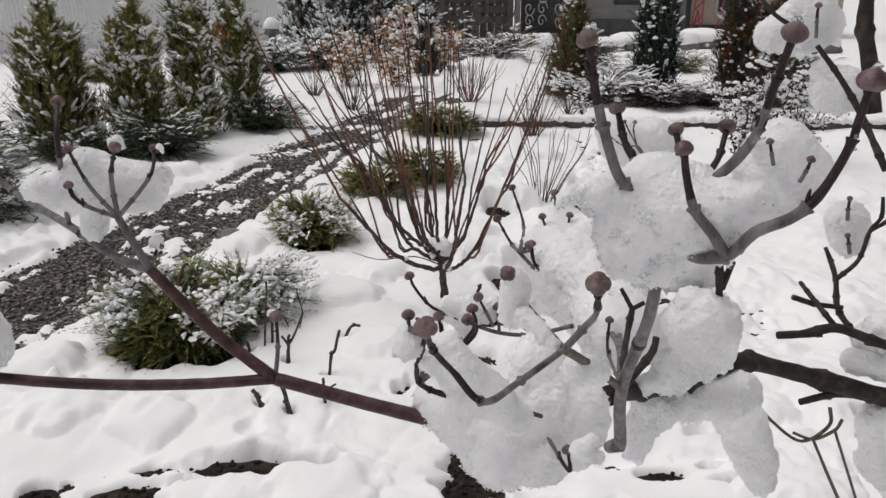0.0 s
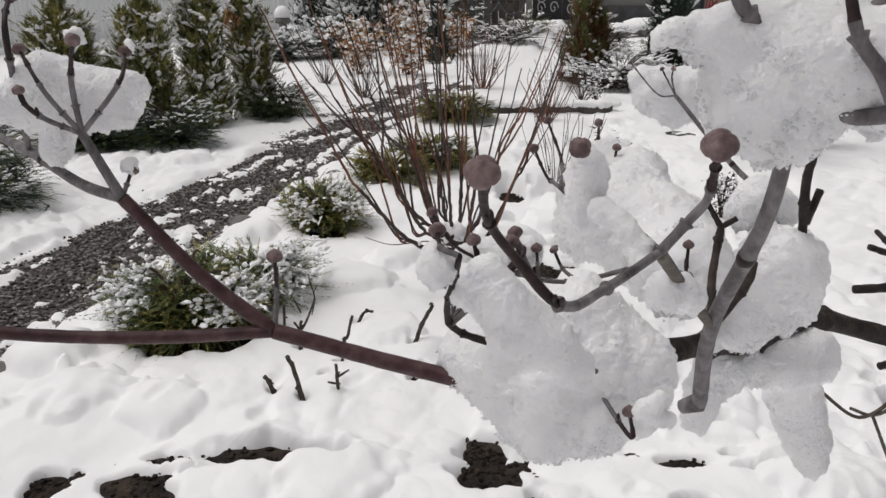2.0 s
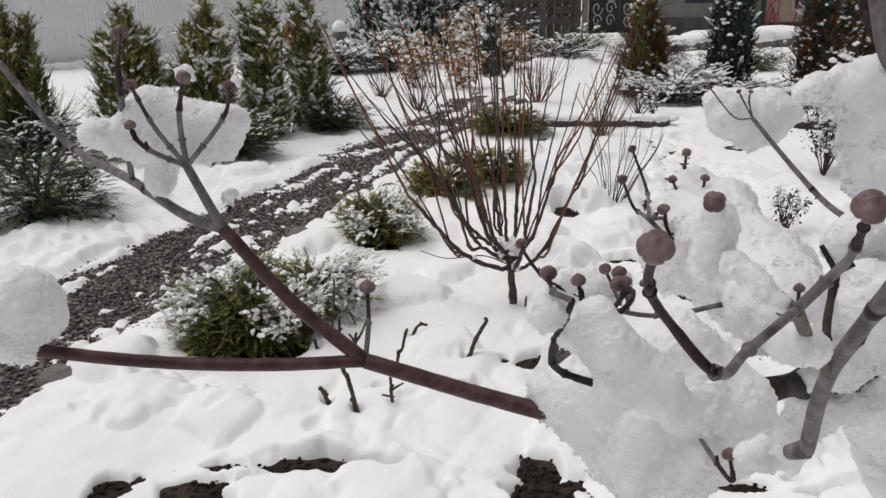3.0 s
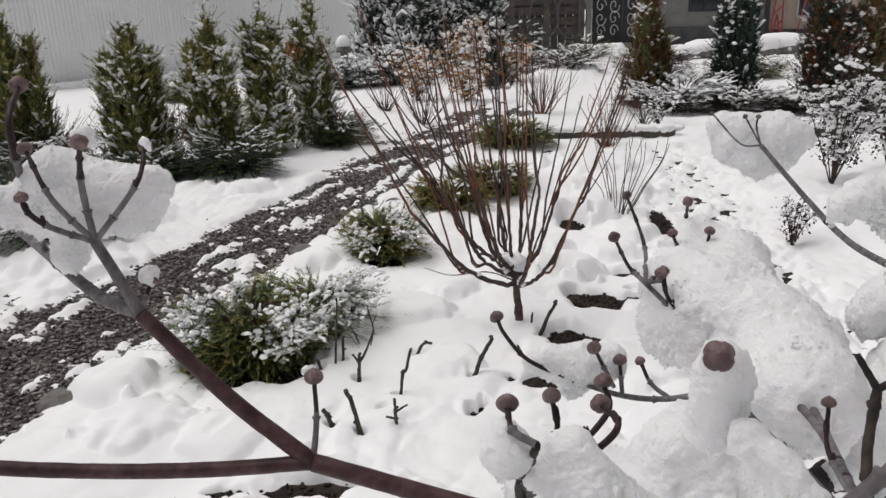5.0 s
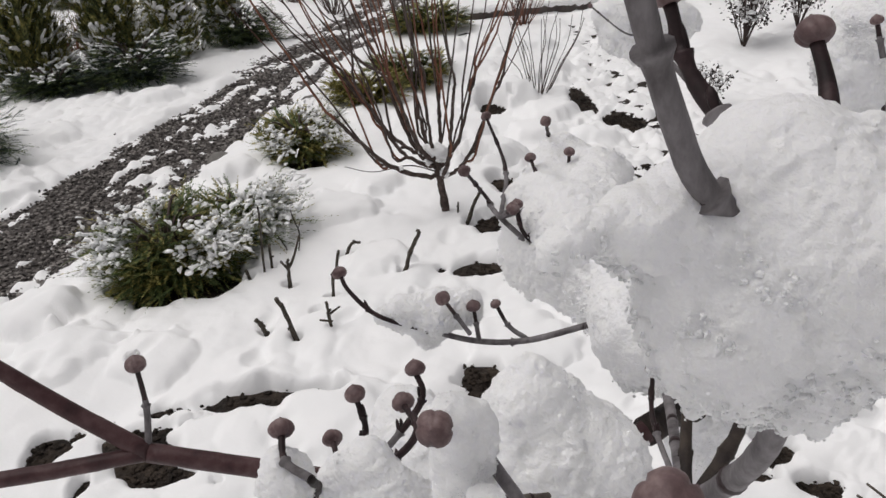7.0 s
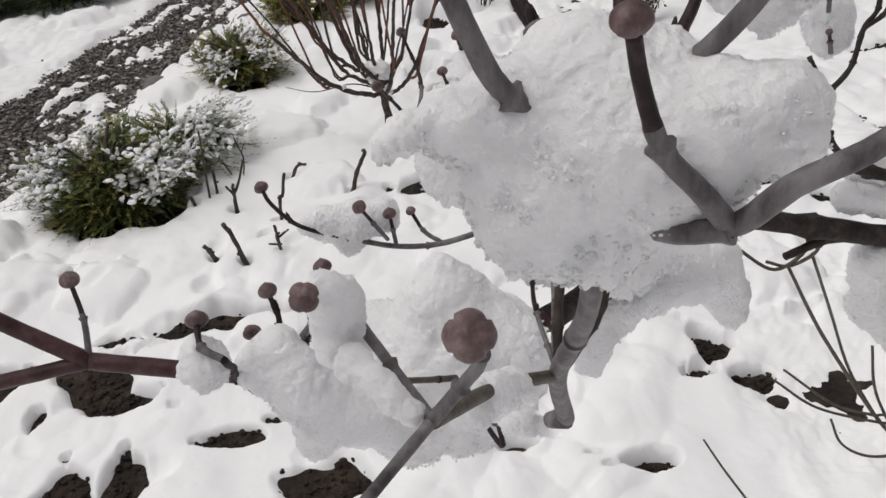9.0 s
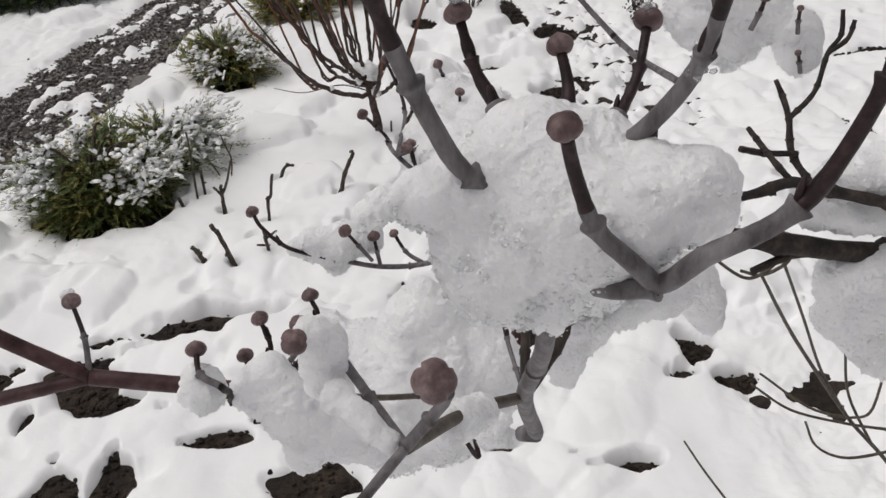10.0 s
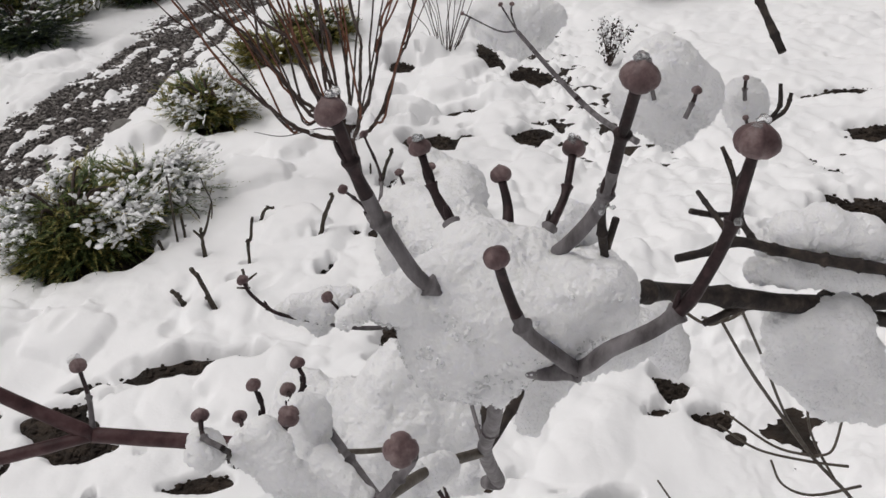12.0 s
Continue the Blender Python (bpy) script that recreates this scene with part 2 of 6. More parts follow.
# ---- ground ----
SOIL_Z = -0.055
CX, CY = 0.1, -0.3
bm = bmesh.new()
bmesh.ops.create_grid(bm, x_segments=60, y_segments=60, size=450)
ground = part("ground", bm, SOIL, None)
ground.location.z = SOIL_Z
tagged(ground, "dark bare garden soil under the snow", "ground", kind="structure")

PATH_LINE = [(1.5, -2.58), (2.2, -2.44), (3.5, -2.17), (5.0, -1.80), (6.4, -1.5), (7.65, -1.3), (9.3, -0.93), (11.8, -0.4), (15.0, 0.3), (24.0, 2.2)]


def path_middle(y):
    for (y0, x0), (y1, x1) in zip(PATH_LINE, PATH_LINE[1:]):
        if y <= y1:
            return x0 + (x1 - x0) * (y - y0) / (y1 - y0)
    return PATH_LINE[-1][1]


# bare patches: middle x, y, half widths
BARE = [(-0.54, 2.08, 0.202, 0.068), (-0.89, 1.87, 0.101, 0.109), (-1.2, 1.88, 0.05, 0.082), (0.17, 1.97, 0.091, 0.082), (0.45, 3.86, 0.132, 0.136),
        (0.16, 2.13, 0.061, 0.068), (0.2, 2.9, 0.091, 0.082), (0.3, 3.35, 0.121, 0.109), (-0.78, 1.74, 0.101, 0.041), (-0.44, 1.54, 0.071, 0.034),
        (-0.7, 1.42, 0.05, 0.068), (-0.85, 1.4, 0.061, 0.082), (-0.17, 1.32, 0.091, 0.082), (0.76, 1.81, 0.05, 0.034), (0.92, 1.66, 0.04, 0.061),
        (0.99, 1.49, 0.035, 0.027), (0.86, 1.54, 0.03, 0.027), (0.32, 1.36, 0.05, 0.02), (1, 3.8, 0.097, 0.12), (-0.1, 2.6, 0.03, 0.05),
        (0.13, 4.25, 0.162, 0.068), (0.41, 5.4, 0.081, 0.163), (1.05, 5.4, 0.071, 0.34), (0.55, 7.9, 0.101, 0.109), (-0.45, 2.6, 0.02, 0.027),
        (0.62, 1.25, 0.061, 0.027)]
BARE += [(0.77, 1.82, 0.045, 0.03), (0.92, 1.66, 0.045, 0.045), (0.83, 1.53, 0.03, 0.025), (0.98, 1.5, 0.04, 0.03), (-1.08, 3.0, 0.24, 0.17), (-0.76, 3.55, 0.12, 0.08), (-0.78, 4.52, 0.13, 0.1), (1.22, 4.8, 0.13, 0.14), (0.72, 4.3, 0.1, 0.06), (0.1, 1.12, 0.05, 0.027), (-0.753, 1.983, 0.046, 0.013), (-0.89, 2.056, 0.067, 0.024), (-0.783, 1.761, 0.026, 0.024), (-1.022, 1.715, 0.019, 0.042),
        (-1.134, 1.971, 0.016, 0.016), (-1.238, 1.917, 0.015, 0.03), (0.308, 1.848, 0.025, 0.026), (0.172, 1.875, 0.022, 0.014), (0.679, 4.039, 0.034, 0.031),
        (0.666, 3.895, 0.043, 0.049), (0.162, 2.109, 0.016, 0.018), (0.077, 2.082, 0.019, 0.011), (0.035, 2.937, 0.019, 0.023), (0.19, 2.854, 0.032, 0.016),
        (0.258, 3.233, 0.033, 0.024), (0.23, 3.447, 0.026, 0.032), (-0.617, 1.681, 0.016, 0.008), (-0.673, 1.757, 0.02, 0.01), (-0.532, 1.535, 0.011, 0.011),
        (-0.328, 1.596, 0.021, 0.013), (-0.796, 1.368, 0.017, 0.023), (-0.718, 1.529, 0.014, 0.024), (-0.9, 1.309, 0.015, 0.015)]
BARE += [(-0.879, 1.536, 0.013, 0.012), (-0.336, 1.222, 0.028, 0.02), (-0.246, 1.201, 0.032, 0.021), (0.702, 1.756, 0.008, 0.007), (0.795, 1.767, 0.008, 0.009),
        (0.88, 1.769, 0.007, 0.017), (0.964, 1.64, 0.014, 0.016), (0.954, 1.481, 0.006, 0.007), (0.955, 1.528, 0.011, 0.007), (0.804, 1.516, 0.006, 0.005),
        (0.828, 1.576, 0.005, 0.004), (0.406, 1.365, 0.017, 0.005), (0.4, 1.371, 0.015, 0.007), (0.998, 3.624, 0.019, 0.044), (1.155, 3.983, 0.021, 0.038),
        (-0.058, 2.649, 0.011, 0.027), (-0.078, 2.664, 0.007, 0.036), (0.426, 4.146, 0.056, 0.027), (0.239, 4.139, 0.053, 0.012), (0.562, 5.498, 0.013, 0.031),
        (0.454, 5.441, 0.024, 0.062), (0.97, 4.792, 0.024, 0.052), (1.157, 4.93, 0.022, 0.118), (0.703, 7.92, 0.033, 0.022), (0.619, 7.834, 0.033, 0.037),
        (-0.452, 2.603, 0.003, 0.004), (-0.442, 2.599, 0.006, 0.008), (0.532, 1.237, 0.019, 0.008), (0.501, 1.283, 0.019, 0.005), (0.109, 1.108, 0.015, 0.006),
        (0.047, 1.119, 0.017, 0.005)]
BARE += [(2.08, 2.55, 0.16, 0.12), (2.16, 2.40, 0.12, 0.1), (2.82, 3.90, 0.2, 0.07), (2.62, 3.32, 0.13, 0.09), (2.04, 2.70, 0.04, 0.04), (1.22, 4.89, 0.11, 0.16), (1.04, 4.00, 0.064, 0.024), (1.97, 5.66, 0.032, 0.064), (0.97, 1.65, 0.02800, 0.024), (0.87, 1.56, 0.024, 0.02000), (1.02, 1.51, 0.02800, 0.02000), (2.19, 2.93, 0.032, 0.032), (1.37, 3.92, 0.016, 0.024)]
BARE += [(-0.500, 2.418, 0.02, 0.018), (-0.627, 2.496, 0.02, 0.018), (-0.407, 2.739, 0.02, 0.018), (-0.399, 3.151, 0.02, 0.018), (-0.127, 2.922, 0.02, 0.018), (-0.605, 2.876, 0.02, 0.018), (-0.778, 2.940, 0.02, 0.018), (-0.712, 3.040, 0.02, 0.018)]
BARE += [(0.81, 2.06, 0.075, 0.035), (0.96, 2.40, 0.035, 0.03), (0.96, 2.26, 0.04, 0.025), (1.04, 2.01, 0.07, 0.02), (0.96, 2.10, 0.03, 0.015), (1.66, 2.40, 0.06, 0.06), (1.62, 2.55, 0.03, 0.03)]


# snow-covered mounds over rocks and plants: x, y, radius, height
MOUNDS = [(0.05, 4.25, 0.16, 0.09), (0.33, 4.3, 0.2, 0.13), (0.62, 4.6, 0.18, 0.11), (0.2, 4.75, 0.2, 0.1), (0.78, 5.05, 0.2, 0.12), (0.45, 5.6, 0.28, 0.16),
          (0.8, 6.2, 0.3, 0.14), (-0.25, 3.05, 0.14, 0.06), (-0.45, 3.65, 0.2, 0.09), (-0.3, 4.0, 0.16, 0.08), (0.98, 4.45, 0.16, 0.1), (-1.62, 2.75, 0.18, 0.10),
          (-1.5, 3.2, 0.16, 0.09), (-1.42, 3.7, 0.18, 0.08), (-1.2, 4.4, 0.16, 0.1), (-1.05, 4.85, 0.16, 0.1), (-0.95, 5.3, 0.2, 0.1), (-1.35, 2.45, 0.2, 0.07), (-0.8, 3.45, 0.18, 0.06),
          (-1.0, 2.35, 0.16, 0.05), (-0.3, 1.95, 0.2, 0.05), (0.3, 2.3, 0.2, 0.05), (0.55, 3.0, 0.22, 0.07), (0.9, 3.2, 0.2, 0.08), (0.6, 2.5, 0.15, 0.05), (-0.55, 5.9, 0.25, 0.1),
          (0.25, 6.6, 0.35, 0.1), (0.75, 7.4, 0.4, 0.12), (0.1, 7.6, 0.3, 0.1), (-2.9, 4.6, 0.3, 0.08), (-2.9, 5.6, 0.3, 0.08), (-2.4, 6.6, 0.25, 0.07), (0.95, 2.3, 0.18, 0.06), (1.2, 2.0, 0.2, 0.07)]


def snow_height(x, y):
    far = math.hypot(x, y)
    aside = abs(math.degrees(math.atan2(x - CX, y - CY)))
    if aside > 66:
        return 0.05 * fbm(x * 0.25, y * 0.25, 3.1) * min(1.0, (aside - 66) / 30) + 0.01
    h = 0.03 * fbm(x * 1.6, y * 1.6, 3.1) * (1 - max(0, aside - 56) / 10 if aside > 56 else 1) - 0.012
    if far < 16 and aside < 60:
        wx, wy = x + 0.05 * fbm(x * 5, y * 5, 21.0), y + 0.05 * fbm(x * 5, y * 5, 31.0)
        # smooth and pillowy on the bed, broken up beside the path and on the trodden walk
        bank = path_middle(y) - 0.35 - x if y > 0.5 else 0.0
        rough = min(1.0, max(0.0, bank / 0.3)) if bank > 0 else min(1.0, max(0.0, (x - 0.85) / 0.3)) * 0.7
        h += 0.04 * fbm(wx * 2.4, wy * 2.4, 7.7) + 0.014
        if far < 7.5:
            near = noise.voronoi(Vector((wx * 6.5, wy * 5.5, 0.4)))[0][0]
            small = noise.voronoi(Vector((wx * 14 + 3, wy * 12, 1.9)))[0][0]
            heap = min(1.0, max(0.0, 0.55 + 1.6 * fbm(x * 1.3, y * 1.3, 61.0)))
            h += heap * (0.042 * max(0.0, 1 - 1.3 * near * near) + 0.014 * max(0.0, 1 - 1.5 * small * small)) - 0.012 * heap
        h += 0.012 * fbm(wx * 5.5, wy * 5.5, 1.3) + (0.006 + 0.02 * rough) * fbm(x * 13, y * 13, 5.0) + (0.0025 + 0.014 * rough) * abs(fbm(x * 29, y * 29, 5.0)) + ((0.001 + 0.005 * rough) * fbm(x * 60, y * 60, 5.0) if far < 7 else 0)
        # small dents left by drips
        dent = fbm(x * 7.3, y * 7.3, 44.0)
        if dent > 0.42:
            h -= 0.09 * min(0.3, dent - 0.42)
        h -= 0.022
    if far < 9:
        for mx, my, mr, mh in MOUNDS:
            d2 = ((x - mx) ** 2 + (y - my) ** 2) / (mr * mr)
            if d2 < 1.6:
                e = d2 * (1 + 0.8 * fbm(x * 6, y * 6, 14.0) + 0.5 * fbm(x * 17, y * 17, 14.0))
                if e < 1:
                    h = max(h, h * 0.8 + 0.75 * mh * min(1.0, 1.25 * math.sqrt(1 - e)) * (0.8 + 0.2 * (1 - e)))
    ragged = 0.5 * fbm(x * 9, y * 9, 11.0) + 0.26 * fbm(x * 25, y * 25, 2.0)
    # gravel path with thin leftover snow
    if 0.5 < y < 26 and aside < 62:
        d = max(0.0, aside - 55) * 0.1 + abs(x - path_middle(y)) - (0.43 + 0.05 * max(0, 4.2 - y) + 0.03 * max(0, y - 8.5) + 0.10 * fbm(x * 2.5, y * 2.5, 9.0))
        k = min(1.0, max(0.0, 0.5 - (d + 0.10 * ragged) / 0.14))
        if k > 0:
            across = x - path_middle(y)
            thin = SOIL_Z - 0.009 - 0.006 * max(0.0, 5.5 - y) + 0.002 * max(0, y - 8) + 0.03 * max(0, y - 12.2) + 0.07 * fbm(across * 6.5, y * 1.9, 4.0) + 0.045 * fbm(x * 15, y * 12, 6.0)
            h = h * (1 - k) + thin * k
    # trodden side walk
    if 3.2 < y < 8.5 and x > 0.7:
        d = abs(x - (1.42 + 0.04 * (y - 5))) - 0.30
        k = min(1.0, max(0.0, 0.5 - (d + 0.2 * ragged) / 0.3))
        if k > 0:
            h = h * (1 - k) + (SOIL_Z + 0.012 + 0.06 * fbm(x * 8, y * 7, 8.0) + 0.06 * fbm(x * 21, y * 19, 8.0)) * k
    if far < 9:
        soft_edge = 0.5 * fbm(x * 8, y * 8, 11.0) + 0.34 * fbm(x * 15, y * 15, 2.0)
        for bx, by, rx, ry in BARE:
            dx, dy = (x - bx) / rx, (y - by) / ry
            if abs(dx) < 2.2 and abs(dy) < 2.2:
                e = math.hypot(dx, dy) + soft_edge * 0.95
                if e < 1.5:
                    k = min(1.0, (1.5 - e) / 0.62)
                    k = k * k * (3 - 2 * k)
                    h = h * (1 - k) + (SOIL_Z - 0.02) * k
    return h


radii = [0.05 + 0.115 * i for i in range(9)]
while radii[-1] < 15:
    radii.append(radii[-1] * 1.0048)
while radii[-1] < 480:
    radii.append(radii[-1] * 1.06)
angles = [radians(-66 + 23 * i / 46) for i in range(46)] + [radians(-43 + 86 * i / 440) for i in range(441)] + [radians(43 + 23 * i / 46) for i in range(1, 47)] + [radians(66 + 228 * i / 76) for i in range(1, 76)]
verts = []
for r in radii:
    for a in angles:
        x, y = CX + r * math.sin(a), CY + r * math.cos(a)
        verts.append((x, y, snow_height(x, y)))
na = len(angles)
faces = []
for i in range(len(radii) - 1):
    for k in range(na):
        a, b = i * na + k, i * na + (k + 1) % na
        if max(verts[a][2], verts[b][2], verts[a + na][2], verts[b + na][2]) > SOIL_Z - 0.004:
            faces.append((a, a + na, b + na, b))
faces.append(tuple(range(na)))
snow = mesh_object("snow_cover", verts, faces, SNOW)
tagged(snow, "fresh lumpy white snow lying over the garden beds", "snow", kind="structure")

# gravel bed and loose stones of the path
bv, bf = [], []
ys = [1.0 + 0.25 * i for i in range(92)]
for y in ys:
    c = path_middle(y)
    bv += [(c - 0.85, y, SOIL_Z + 0.004), (c + 0.85, y, SOIL_Z + 0.004)]
for i in range(len(ys) - 1):
    bf.append((2 * i, 2 * i + 1, 2 * i + 3, 2 * i + 2))
bed = mesh_object("path", bv, bf, GRAVEL_BED)
tagged(bed, "dark grey gravel garden path with streaks of snow", "path", kind="structure")
rng = np.random.default_rng(5)
spots = []
for i in range(27000):
    y = 1.6 + 10.5 * rng.random() ** 1.45
    x = path_middle(y) + rng.uniform(-0.7, 0.7)
    spots.append((x, y, SOIL_Z + 0.006 + rng.uniform(0, 0.008), rng.uniform(0.004, 0.0105) * (1 + 0.06 * y)))
v, f = lumps(spots, rng, flat=0.7)
stones = mesh_object("gravel", v, f, STONE, smooth=False)
tagged(stones, "loose dark grey angular gravel stones on the path", "gravel", kind="stuff")

# clods of soil in the bare patches
spots = []
for bx, by, rx, ry in BARE:
    for i in range(int(500 * rx * ry * 24) + 18):
        spots.append((bx + rng.normal(0, rx * 0.8), by + rng.normal(0, ry * 0.8), SOIL_Z + rng.uniform(-0.004, 0.008), rng.uniform(0.003, 0.011)))
v, f = lumps(spots, rng, flat=0.8)
clods = mesh_object("soil_clods", v, f, SOIL, smooth=False)
tagged(clods, "dark crumbly clods of wet soil in bare patches", "soil", kind="stuff")


# ---- stones edging the path and rocks ----
def rock(at, size, label, snow_cap=True, name="edging_stone", seed=0):
    r = np.random.default_rng(seed)
    t = thing(name, at, label, "stone")
    v = ICO2_V * (1 + r.uniform(-0.13, 0.13, len(ICO2_V)))[:, None] * np.array(size)
    mesh_object("stone_body", v + np.array(at), ICO2_F, ROCK, t, smooth=False)
    if snow_cap:
        w = ICO2_V * (1 + r.uniform(-0.1, 0.1, len(ICO2_V)))[:, None] * np.array(size) * (1.02, 1.02, 0.62)
        mesh_object("snow_cap", w + np.array(at) + (0, 0, size[2] * 0.55), ICO2_F, SNOW, t, "rounded white snow cap")
    return t


for i, (x, y, s) in enumerate([(-1.80, 2.66, 0.09), (-1.70, 3.1, 0.07), (-1.60, 3.7, 0.08), (-1.36, 4.75, 0.09), (-1.22, 5.1, 0.07), (-0.98, 6.1, 0.08)]):
    rock((x, y, -0.055), (s * 1.1, s * 0.9, s * 0.75), "rounded grey edging stone beside the gravel path under snow", False, seed=i)
for i, (x, y, s) in enumerate([(5.2, 23, 0.7), (6.3, 23.5, 0.75), (7.4, 24, 0.8), (8.8, 24, 0.7), (4.2, 22.5, 0.5), (9.8, 22, 0.6)]):
    rock((x, y, 0.05), (s * 1.2, s * 0.8, s * 0.55), "large grey garden boulder capped with thick snow", True, "garden_boulder", 20 + i)

# ---- evergreen shrubs ----
def strips(rows, rng, size, lift=0.5, flat=0.65):
    """Uneven ridges of snow lying along sprays: rows of origin, direction, length."""
    if not rows:
        return [], []
    O = np.array([q[0] for q in rows], float)
    D = np.array([q[1] for q in rows], float)
    L = np.array([q[2] for q in rows], float)[:, None]
    D /= np.linalg.norm(D, axis=1)[:, None] + 1e-9
    S = np.cross(D, (0, 0, 1.0))
    S /= np.linalg.norm(S, axis=1)[:, None] + 1e-9
    U = np.cross(S, D)
    n, rings, sides = len(O), 6, 6
    base = rng.uniform(0.6, 1.35, (n, 1)) * size
    start = rng.uniform(0.05, 0.4, (n, 1))
    end = rng.uniform(0.65, 1.0, (n, 1))
    out = np.zeros((n, rings, sides, 3))
    for i in range(rings):
        u = start + (end - start) * i / (rings - 1)
        p = O + D * L * u
        p[:, 2] -= (0.1 * L * u * u)[:, 0]
        w = base * (math.sin(math.pi * (0.1 + 0.8 * i / (rings - 1))) ** 0.7) * rng.uniform(0.35, 1.6, (n, 1))
        p = p + U * w * lift + S * w * rng.uniform(-0.5, 0.5, (n, 1))
        for k in range(sides):
            a = 6.2832 * k / sides
            out[:, i, k] = p + S * w * math.cos(a) * rng.uniform(0.8, 1.2, (n, 1)) + U * w * flat * math.sin(a)
    v = out.reshape(-1, 3)
    one = []
    for i in range(rings - 1):
        for k in range(sides):
            q = i * sides
            one.append((q + k, q + (k + 1) % sides, q + sides + (k + 1) % sides, q + sides + k))
    one.append(tuple(range(sides))[::-1])
    one.append(tuple((rings - 1) * sides + k for k in range(sides)))
    f = [tuple(x + j * rings * sides for x in q) for j in range(n) for q in one]
    return v, f


def conifer(name, at, height, width, mat, label, seed, density=2300, leaf=0.05, lean=0.0, leaders=7, snow_amount=0.05, mat2=None, group="", length=0.16, pairs=7, snow_size=0.012, flare=0.8, spire=0.16, flecks=0.0, low=0.5):
    """An upright evergreen of feathery upswept sprays round several leaders, with snow caught on its sprays."""
    r = np.random.default_rng(seed)
    t = thing(name, at, label, "evergreen shrub", group)
    base = np.array(at)
    v, f = tube(spline([base + (0, 0, -0.06), base + (lean * 0.3, 0, height * 0.4), base + (lean, 0, height)], 5), np.linspace(0.028, 0.004, 11), 7)
    mesh_object("trunk", v, f, STEM_BROWN, t)
    tips = [(0.0, 0.0, 1.0 - spire, 0.36)]
    for i in range(leaders - 1):
        a, q = 6.28 * i / (leaders - 1) + r.uniform(-0.4, 0.4), r.uniform(0.55, 0.95)
        tips.append((math.cos(a) * q * width * 0.36, math.sin(a) * q * width * 0.36, r.uniform(low, 0.88) * (1 - spire * 0.7), r.uniform(0.16, 0.24)))
    share = np.array([q[2] * q[3] for q in tips])
    which = r.choice(len(tips), density, p=share / share.sum())
    specs, specs2 = [], []
    for i in range(density):
        lx, ly, lh, lw = tips[which[i]]
        u = r.random() ** 1.25
        a = r.uniform(0, 6.28)
        rad = width * lw * ((1 - u) ** flare) * (0.35 + 0.65 * r.random() ** 0.5) * (1 + 0.25 * math.sin(3 * a + lx * 40) + 0.5 * fbm(math.cos(a) * 1.6 + seed, math.sin(a) * 1.6, u * 5 + lx * 9))
        out = np.array((math.cos(a), math.sin(a), 0))
        o = base + np.array((lx * (0.8 + 0.3 * u) + lean * u, ly * (0.8 + 0.3 * u), -0.02 + u * height * lh)) + out * rad
        d = out * r.uniform(0.15, 0.6) + np.array((0, 0, r.uniform(0.55, 1.1))) + r.uniform(-0.25, 0.25, 3)
        jut = r.random() < 0.14
        row_ = (o, d + out * 0.3 * jut, length * r.uniform(0.6, 1.25) * (1.1 - 0.35 * u) * (1.9 if jut else 1.0))
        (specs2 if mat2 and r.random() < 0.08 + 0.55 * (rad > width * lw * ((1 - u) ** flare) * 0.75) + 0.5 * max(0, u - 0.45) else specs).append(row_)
    # thin snowy leader above the dense crown
    top_rows = []
    for lx, ly, lh, lw in tips:
        tall = height if lx == 0 and ly == 0 else height * (lh + 0.07)
        for k in range(16 if lx == 0 and ly == 0 else 5):
            u = k / 16
            z0 = height * lh * 0.9
            a = k * 2.4 + r.uniform(-0.5, 0.5)
            out = np.array((math.cos(a), math.sin(a), 0.0))
            top_rows.append((base + np.array((lx * 1.1 + lean, ly * 1.1, z0 + (tall - z0) * u)), out * r.uniform(0.6, 1.2) + np.array((0, 0, 0.5)), length * r.uniform(0.7, 1.2) * (1.25 - 0.7 * u)))
    specs += top_rows
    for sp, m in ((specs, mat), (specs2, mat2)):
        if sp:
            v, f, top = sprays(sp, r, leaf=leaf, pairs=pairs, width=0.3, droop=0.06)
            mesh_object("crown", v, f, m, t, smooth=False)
    every = specs + specs2
    rows = [q for q in every if r.random() < snow_amount * (0.35 + 2.4 * np.linalg.norm(q[0][:2] - base[:2]) / width) * (2.6 if fbm(q[0][0] * 5, q[0][1] * 5, q[0][2] * 5) > 0.08 else 0.3)]
    rows = [(o, d * (1, 1, 0.7), ln) for o, d, ln in rows] + [q for q in top_rows for _ in range(2)]
    v, f = strips(rows, r, snow_size * 1.35)
    parts_v, parts_f = [np.asarray(v).reshape(-1, 3)], list(f)
    spots = [(*(o + d / np.linalg.norm(d) * ln * 0.8), snow_size * r.uniform(0.6, 2.0)) for o, d, ln in every if r.random() < flecks]
    if spots:
        v2, f2 = lumps(spots, r, flat=0.7)
        n = len(parts_v[0])
        parts_v.append(np.asarray(v2))
        parts_f += [tuple(i + n for i in q) for q in f2]
    mesh_object("snow", np.concatenate(parts_v), parts_f, SNOW, t, "small ridges and lumps of snow caught on the sprays")["kind"] = "stuff"
    return t


